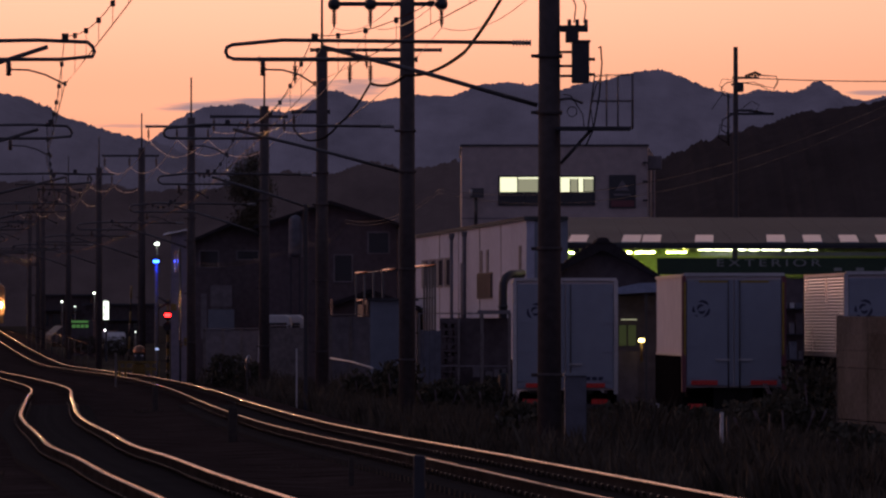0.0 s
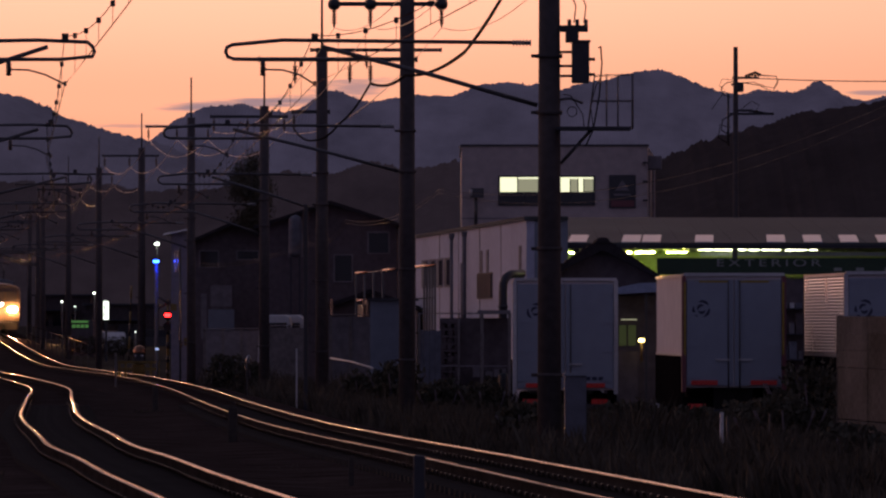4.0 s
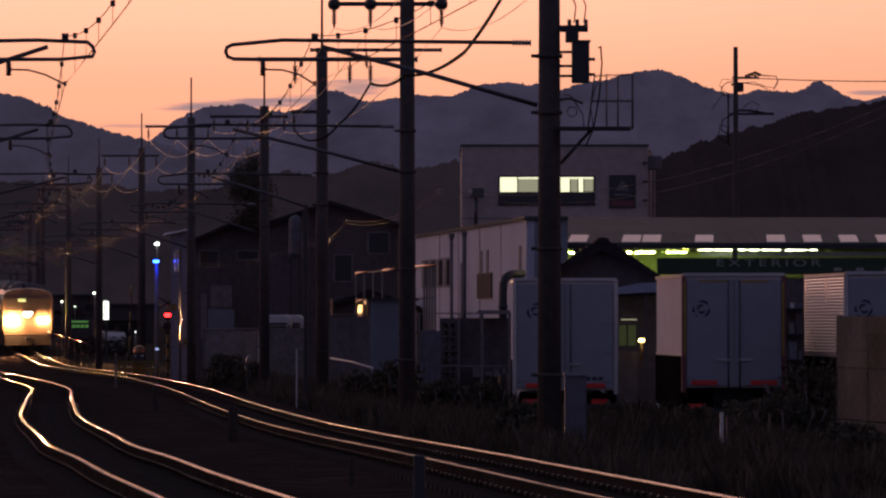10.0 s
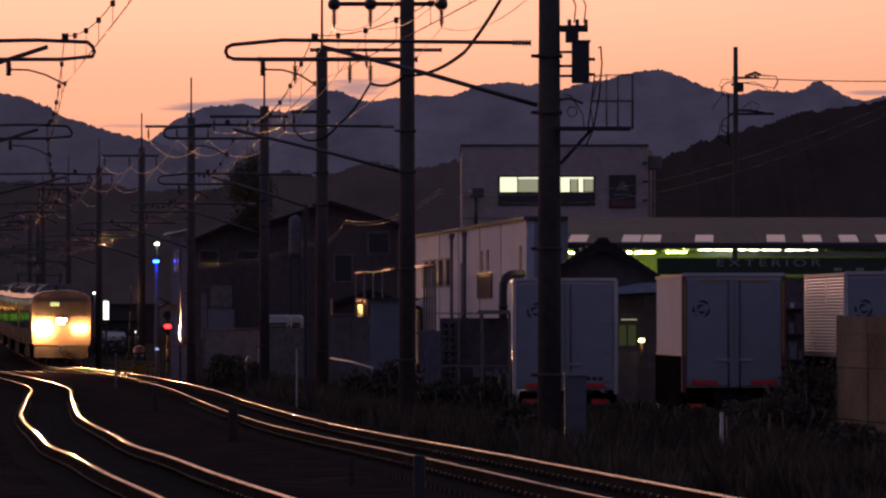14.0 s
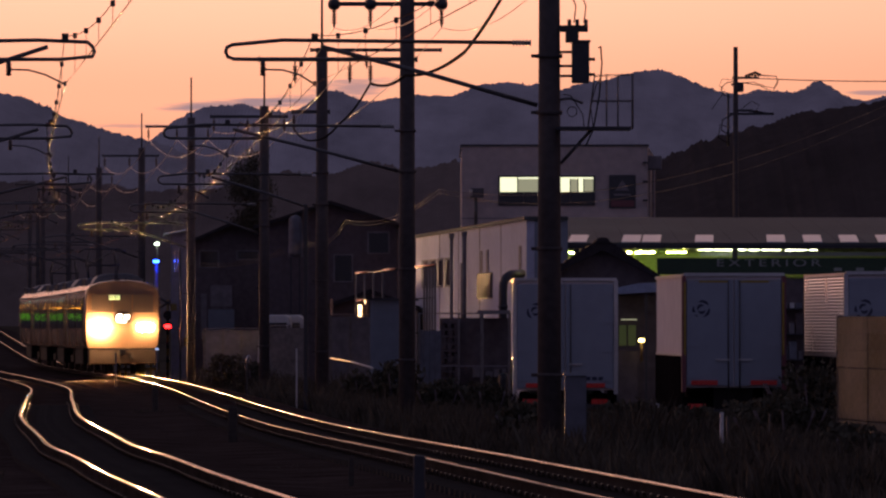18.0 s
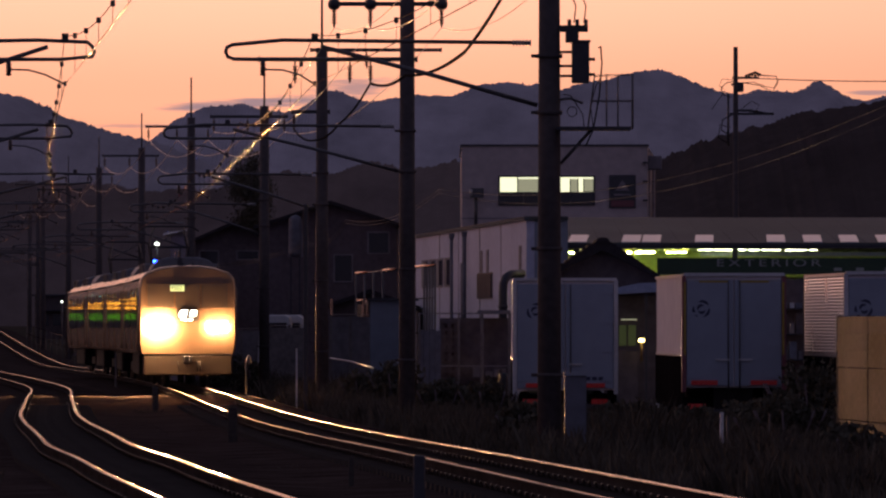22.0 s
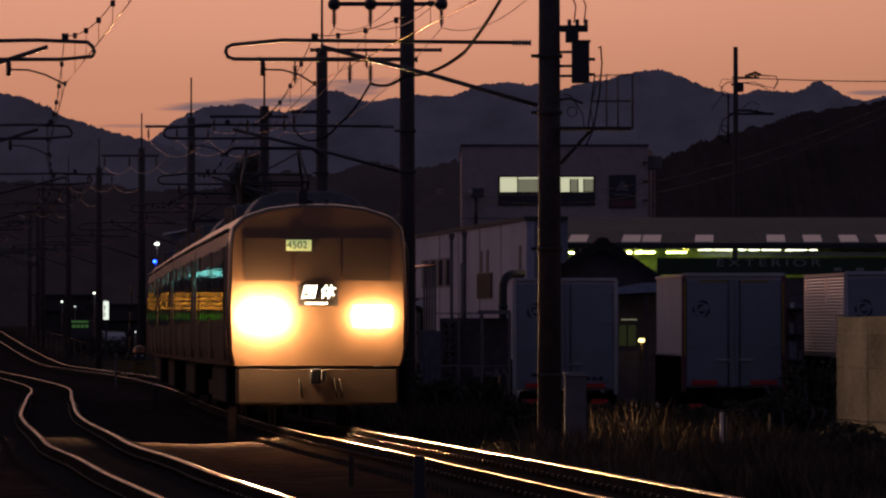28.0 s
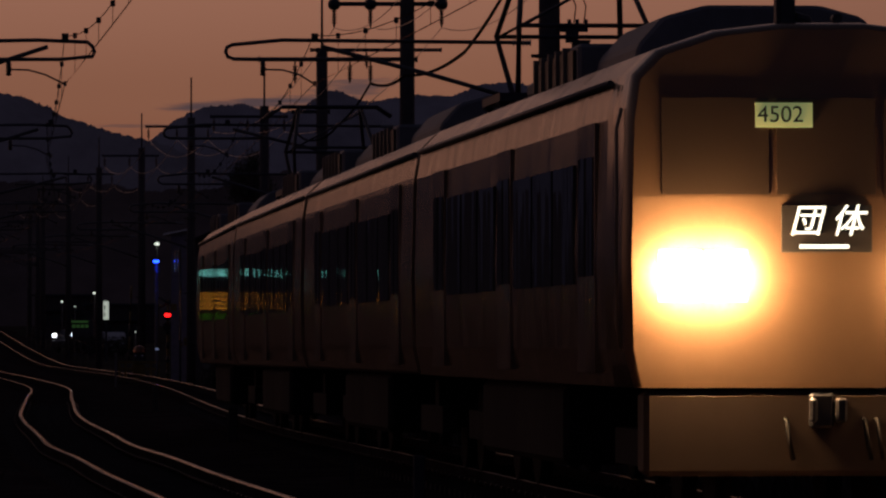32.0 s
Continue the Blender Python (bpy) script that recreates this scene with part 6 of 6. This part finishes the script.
slab("fascia", (-23.304, -22.242, -0.1, 0, 1.46, 1.571), M_GREENLIT, FS, "green lit fascia strip")
for k in range(4):
    slab("window", (-23.233 + k * 0.27, -23.233 + k * 0.27 + 0.2, -0.05, 0, 1.146, 1.323), M_GREENLIT, FS)


M_CARLIGHT = glowing("white_car_headlight", (0.9, 0.95, 1.0), 30.0)


def small_car(m, label, paint, lights=False):
    c = thing("car", m, label, "car", "cars by the crossing")
    bm = B(); hull(bm, [(-2.0, 0.3), (2.0, 0.3), (2.05, 0.75), (1.3, 0.9), (0.8, 1.45), (-1.2, 1.5), (-1.85, 0.95), (-2.02, 0.8)], -0.8, 0.8); bevel(bm, 0.06, 2)
    body = part("body", bm, paint, c)
    for s in (-1, 1):
        bm = B(); hull(bm, [(-1.15, 0.95), (1.1, 0.95), (0.72, 1.38), (-1.0, 1.42)], s * 0.79 - 0.02, s * 0.79 + 0.02); part("side_glass", bm, M_WINDARK, body)
        for x in (-1.25, 1.3):
            bm = B(); lathe(bm, (x, s * 0.72 - 0.1, 0.3), [(0.28, 0), (0.3, 0.03), (0.3, 0.17), (0.28, 0.2)], 16, "Y"); part("wheel", bm, M_RUBBER, c)
        if lights:
            bm = B(); lathe(bm, (1.98, s * 0.58, 1.12), [(0.05, 0), (0.13, 0.03), (0.14, 0.08)], 12, "X"); part("headlight", bm, M_CARLIGHT, c, "bright white headlight")
    return c


for px, d, ry, lab in ((-22.500, 432, 82, "white parked car near the far shop"), (-21.328, 436, 97, "white parked car near the far shop")):
    g = ground_height(px, d)
    small_car(pose(px, d, g, 0, 0, ry), lab, M_WHITEPAINT)

for px in (-6.357, -5.937):
    y = 256 if px < -6.149 else 260
    van = thing("white_van", Matrix.Translation((px, y, ground_height(px, y))), "white high-roofed van parked behind the wall", "van", "vans behind the wall")
    zt = 1.77 - ground_height(px, y)
    bm = B(); hull(bm, [(-0.62, 0.35), (0.62, 0.35), (0.64, 1.3), (0.56, zt - 0.12), (0.4, zt), (-0.4, zt), (-0.56, zt - 0.12), (-0.64, 1.3)], 0, 4.2); bevel(bm, 0.04)
    body = part("body", bm, M_WHITEPAINT, van, "white van body")
    slab("rear_window", (-0.45, 0.45, -0.03, 0.01, zt - 0.75, zt - 0.3), M_WINDARK, body)
    for s in (-0.5, 0.5):
        slab("tail_lamp", (s - 0.06, s + 0.06, -0.04, 0.0, 0.9, 1.2), M_REDREF, van)
        for yy in (0.8, 3.3):
            bm = B(); lathe(bm, (s - 0.08, yy, 0.3), [(0.28, 0), (0.3, 0.03), (0.3, 0.13), (0.28, 0.16)], 16, "X"); part("wheel", bm, M_RUBBER, van)

# van shape added behind the wall; its glossy side mirrors the headlamps
TV = thing("glint_van", pose(-2.2, 231, ground_height(-2.2, 231), 0, 0, 3), "tall glossy dark van shape added to mirror the headlamps", "van", "vans behind the wall")
bm = B(); box(bm, -0.55, 0.55, 0, 4.0, 0.35, 2.251 - ground_height(-2.2, 231)); bevel(bm, 0.16, 4)
tv_body = part("body", bm, M_BLACK, TV, "glossy dark body")
slab("rear_window", (-0.4, 0.4, -0.02, 0.02, 2.5, 2.9), M_WINDARK, tv_body)
for s in (-0.45, 0.45):
    for yy in (0.7, 3.2):
        bm = B(); lathe(bm, (s - 0.08, yy, 0.34), [(0.3, 0), (0.34, 0.03), (0.34, 0.13), (0.3, 0.16)], 16, "X"); part("wheel", bm, M_RUBBER, TV)
for a in (-3.743, -2.679, -2.546):
    bm = B(); rod(bm, (a, 228, -1.4), (a, 228, 2.279), 0.035, n=10); part("upright", bm, M_COPPERY, CP)

PASSING = small_car(Matrix(), "dark car passing with bright headlights", M_DARKMETAL, True)
WAITING = small_car(Matrix(), "dark car drawing up with bright headlights", M_DARKMETAL, True)

BM = thing("barrier_machine", Matrix.Translation((-12.105, 270, ground_height(-12.105, 270))), "yellow crossing barrier machine with raised striped pole", "barrier")
slab("case", (-0.25, 0.25, -0.25, 0.25, 0, 1.0), M_YELLOW, BM, "", 0.03)
slab("motor_box", (-0.22, 0.2, -0.26, 0.22, 1.0, 1.42), M_DARKMETAL, BM, "", 0.04)
bm = B(); lathe(bm, (0.02, 0, 1.4), [(0.23, 0), (0.25, 0.06), (0.22, 0.2), (0.14, 0.3), (0.03, 0.34)], 20); part("cover", bm, M_COPPERY, BM, "glossy brown domed cover")
for x in (-0.12, 0.14):
    slab("latch", (x - 0.035, x + 0.035, -0.29, -0.26, 1.3, 1.36), M_PIPE, BM)
for k in range(6):
    bm = B(); rod(bm, (-0.4 + k * 0.02, -0.3, 1.1 + k * 0.5), (-0.38 + k * 0.02, -0.3, 1.6 + k * 0.5), 0.035, n=8); part("pole_piece", bm, M_YELLOW if k % 2 else M_BLACK, BM)
for x in (-0.75, -0.5, 0.5, 0.8):
    slab("guard_post", (x - 0.04, x + 0.04, -0.6, -0.52, 0, 1.1), M_YELLOW, BM)
slab("guard_rail", (-0.8, 0.85, -0.62, -0.55, 0.75, 0.85), M_YELLOW, BM)
slab("guard_rail", (-0.8, 0.85, -0.62, -0.55, 1.03, 1.12), M_YELLOW, BM)

HR = thing("hand_rail_fence", Matrix(), "low pipe railing beside the far track", "railing")
q0, q1 = Vector((-25.760, 420, 1.325)), Vector((-17.532, 335, 0.411))
for dz in (0.0, -0.55):
    bm = B(); tube(bm, [q0 + Vector((0, 0, dz)), q1 + Vector((0, 0, dz))], 0.022); part("rail", bm, M_COPPERY, HR)
for k in range(12):
    p = q0.lerp(q1, k / 11)
    bm = B(); rod(bm, (p.x, p.y, ground_height(p.x, p.y) - 0.1), p, 0.02, n=6); part("post", bm, M_DARKMETAL, HR)


# ---- weeds and bushes on the bank ----
M_WEED = mat("rank_weeds", (0.14, 0.117, 0.088), 0.9, scale=2, vary=0.6, spec=0.0)
M_LEAF = mat("dark_bush_leaves", (0.12, 0.108, 0.078), 0.8, scale=3, vary=0.5, spec=0.05)


def weeds(name, n, d0, d1, r0, r1, hgt, label, seed):
    rng = np.random.default_rng(seed)
    verts, faces = [], []
    for k in range(n):
        d = d0 + (d1 - d0) * rng.random() ** 1.3
        r = r0 + (r1 - r0) * rng.random()
        x = blend(LINE_A, d) + r
        if 5.2 < x < 12.5 and 148 < d < 180 or (0.5 < x < 5.2 and 165 < d < 182):
            continue
        z = ground_height(x, d) - 0.05
        clump = 0.45 + 0.75 * max(0, noise.noise((x * 0.5, d * 0.12, seed)) + 0.35)
        h = hgt * clump * (0.5 + rng.random())
        a, lean, w = rng.random() * 6.28, (rng.random() - 0.5) * 0.7 * h, 0.012 + 0.02 * rng.random()
        c, s = math.cos(a) * w, math.sin(a) * w
        i = len(verts)
        verts += [(x - c, d - s, z), (x + c, d + s, z), (x + lean * 0.4 + c, d + s, z + h * 0.6), (x + lean * 0.4 - c, d - s, z + h * 0.6), (x + lean, d, z + h)]
        faces += [(i, i + 1, i + 2, i + 3), (i + 3, i + 2, i + 4)]
    me = bpy.data.meshes.new(name)
    me.from_pydata(verts, [], faces)
    me.materials.append(M_WEED)
    tagged(new(name, me), label, "weeds", kind="stuff")


weeds("tall_weeds", 90000, 60, 260, 2.6, 9.5, 0.75, "tall dark weeds on the bank beside the line", 3)
weeds("low_weeds", 25000, 50, 200, -8.5, -5.6, 0.4, "low dark weeds beyond the second track", 5)
weeds("track_weeds", 9000, 50, 200, -2.2, -1.6, 0.3, "sparse low weeds between the tracks", 7)


def bush(x, y, w, h, n, seed, label):
    rng = np.random.default_rng(seed)
    g = ground_height(x, y)
    b = thing("bush", Matrix.Translation((x, y, g)), label, "bush", "bushes on the bank")
    bm = B()
    for k in range(7):
        a = k * 0.9
        tube(bm, [(0.05 * math.cos(a), 0.05 * math.sin(a), -0.1), (0.25 * w * math.cos(a), 0.25 * w * math.sin(a), h * 0.4), (0.42 * w * math.cos(a), 0.42 * w * math.sin(a), h * 0.75)], 0.018, 5)
    part("stem", bm, M_DARKWALL, b)
    verts, faces = [], []
    for k in range(n):
        p = Vector(rng.normal(size=3)).normalized() * (0.45 + 0.55 * rng.random() ** 0.5)
        lump = 0.75 + 0.4 * noise.noise(p * 2.2 + Vector((seed, 0, 0)))
        c = Vector((p.x * w * 0.5 * lump, p.y * w * 0.5 * lump, h * 0.55 + p.z * h * 0.5 * lump))
        q = Euler(tuple(rng.random(3) * 6.28)).to_matrix()
        s = 0.05 + 0.05 * rng.random()
        i = len(verts)
        verts += [c + q @ Vector(v) for v in ((-s, 0, 0), (0, -s * 0.5, 0.01), (s, 0, 0), (0, s * 0.5, 0.01))]
        faces.append((i, i + 1, i + 2, i + 3))
    me = bpy.data.meshes.new("foliage")
    me.from_pydata([tuple(v) for v in verts], [], faces)
    me.materials.append(M_LEAF)
    lv = new("foliage", me); lv.parent = b
    return b


for k, (x, y, w, h) in enumerate(((0.950, 150, 1.6, 1.4), (-1.176, 168, 1.8, 1.7), (-0.053, 160, 1.5, 1.3), (6.833, 125, 2.4, 2.1), (6.110, 120, 1.6, 1.5), (6.132, 130, 1.5, 1.2), (2.411, 128, 1.6, 1.0),
                                 (-2.220, 185, 1.6, 1.3), (3.803, 140, 2.2, 1.2), (5.018, 135, 2.0, 1.1), (-7.680, 240, 2.0, 1.6), (-6.263, 225, 1.6, 1.4), (6.461, 142, 2.2, 1.2), (1.460, 120, 1.4, 1.0), (5.967, 100, 2.4, 1.1))):
    bush(x, y, w, h, 1500, 20 + k, "dark leafy bush among the weeds on the bank")
for k in range(7):
    bush(-22.75 + 0.62 * k, 415, 1.1, 0.62 - ground_height(-22.75 + 0.62 * k, 415) + 0.05 * (k % 3), 500, 60 + k, "dark clipped hedge bush before the far parked cars")


def tree(x, y, base, top, w, n, seed, label):
    rng = np.random.default_rng(seed)
    t = thing("tree", Matrix.Translation((x, y, base)), label, "tree", "")
    h = top - base
    bm = B(); tube(bm, [(0, 0, -0.2), (0.05, 0, h * 0.3), (-0.04, 0.05, h * 0.6), (0.02, 0, h * 0.9)], 0.09, 7)
    for k in range(9):
        a, z = k * 2.4, h * (0.35 + 0.06 * k)
        tube(bm, [(0, 0, z), (0.25 * w * math.cos(a), 0.25 * w * math.sin(a), z + 0.1 * h), (0.42 * w * math.cos(a), 0.42 * w * math.sin(a), z + 0.16 * h)], 0.03, 5)
    part("trunk", bm, M_DARKWALL, t, "dark trunk with limbs")
    verts, faces = [], []
    clumps = []
    while len(clumps) < 40:
        a, b, c = rng.random(3) * 2 - 1
        if a * a + b * b + c * c < 1:
            clumps.append((a * w * 0.45, b * w * 0.45, h * (0.76 + 0.22 * c)))
    for k in range(n):
        cx, cy, cz = clumps[k % 40]
        c = Vector((cx, cy, cz)) + Vector(rng.normal(size=3)) * 0.11 * w
        q = Euler(tuple(rng.random(3) * 6.28)).to_matrix()
        s = 0.04 + 0.05 * rng.random()
        i = len(verts)
        verts += [tuple(c + q @ Vector(v)) for v in ((-s, 0, 0), (0, -s * 0.5, 0.01), (s, 0, 0), (0, s * 0.5, 0.01))]
        faces.append((i, i + 1, i + 2, i + 3))
    me = bpy.data.meshes.new("crown")
    me.from_pydata(verts, [], faces)
    me.materials.append(M_LEAF)
    cr = new("crown", me); cr.parent = t


tree(-9.350, 330, -1.3, 10.135, 2.3, 12000, 61, "slender dark tree rising behind the houses")

# amusement hall far off beside the line, which the train's glossy sides mirror
HALL = thing("amusement_hall", Matrix.Translation((-71, 800, -0.5)), "far amusement hall with green, amber and cyan lit bands", "building")
slab("wall", (-13, 15, 0, 20, 0, 10), M_DARKWALL, HALL, "dark hall wall")
M_AMBERLIT = glowing("amber_lit_band", (1.0, 0.4, 0.035), 9.0)
M_CYANLIT = glowing("cyan_lit_band", (0.3, 1.0, 0.9), 10.0)
M_LIMELIT = glowing("green_lit_band", (0.3, 1.0, 0.03), 0.5)
rng = np.random.default_rng(8)
for name, m, z0, z1, pitch, wide in (("green_light_panel", M_LIMELIT, 2.1, 3.1, 0.62, 0.36), ("amber_light_panel", M_AMBERLIT, 3.5, 3.75, 0.8, 0.4),
                                     ("amber_light_panel", M_AMBERLIT, 3.95, 4.35, 0.7, 0.22), ("amber_light_panel", M_AMBERLIT, 4.6, 4.8, 0.9, 0.5),
                                     ("amber_light_panel", M_AMBERLIT, 5.0, 5.5, 0.8, 0.2), ("cyan_light_panel", M_CYANLIT, 7.2, 8.3, 0.8, 0.3)):
    x = -12.6
    while x < 13.8:
        if rng.random() < 0.72:
            w = wide * (0.4 + 0.6 * rng.random())
            rag = 0.3 * (z1 - z0)
            slab(name, (x, x + w, -0.15, 0, z0 + rag * rng.random(), z1 - rag * rng.random()), m, HALL)
        x += pitch * (0.6 + 0.8 * rng.random())


motions()
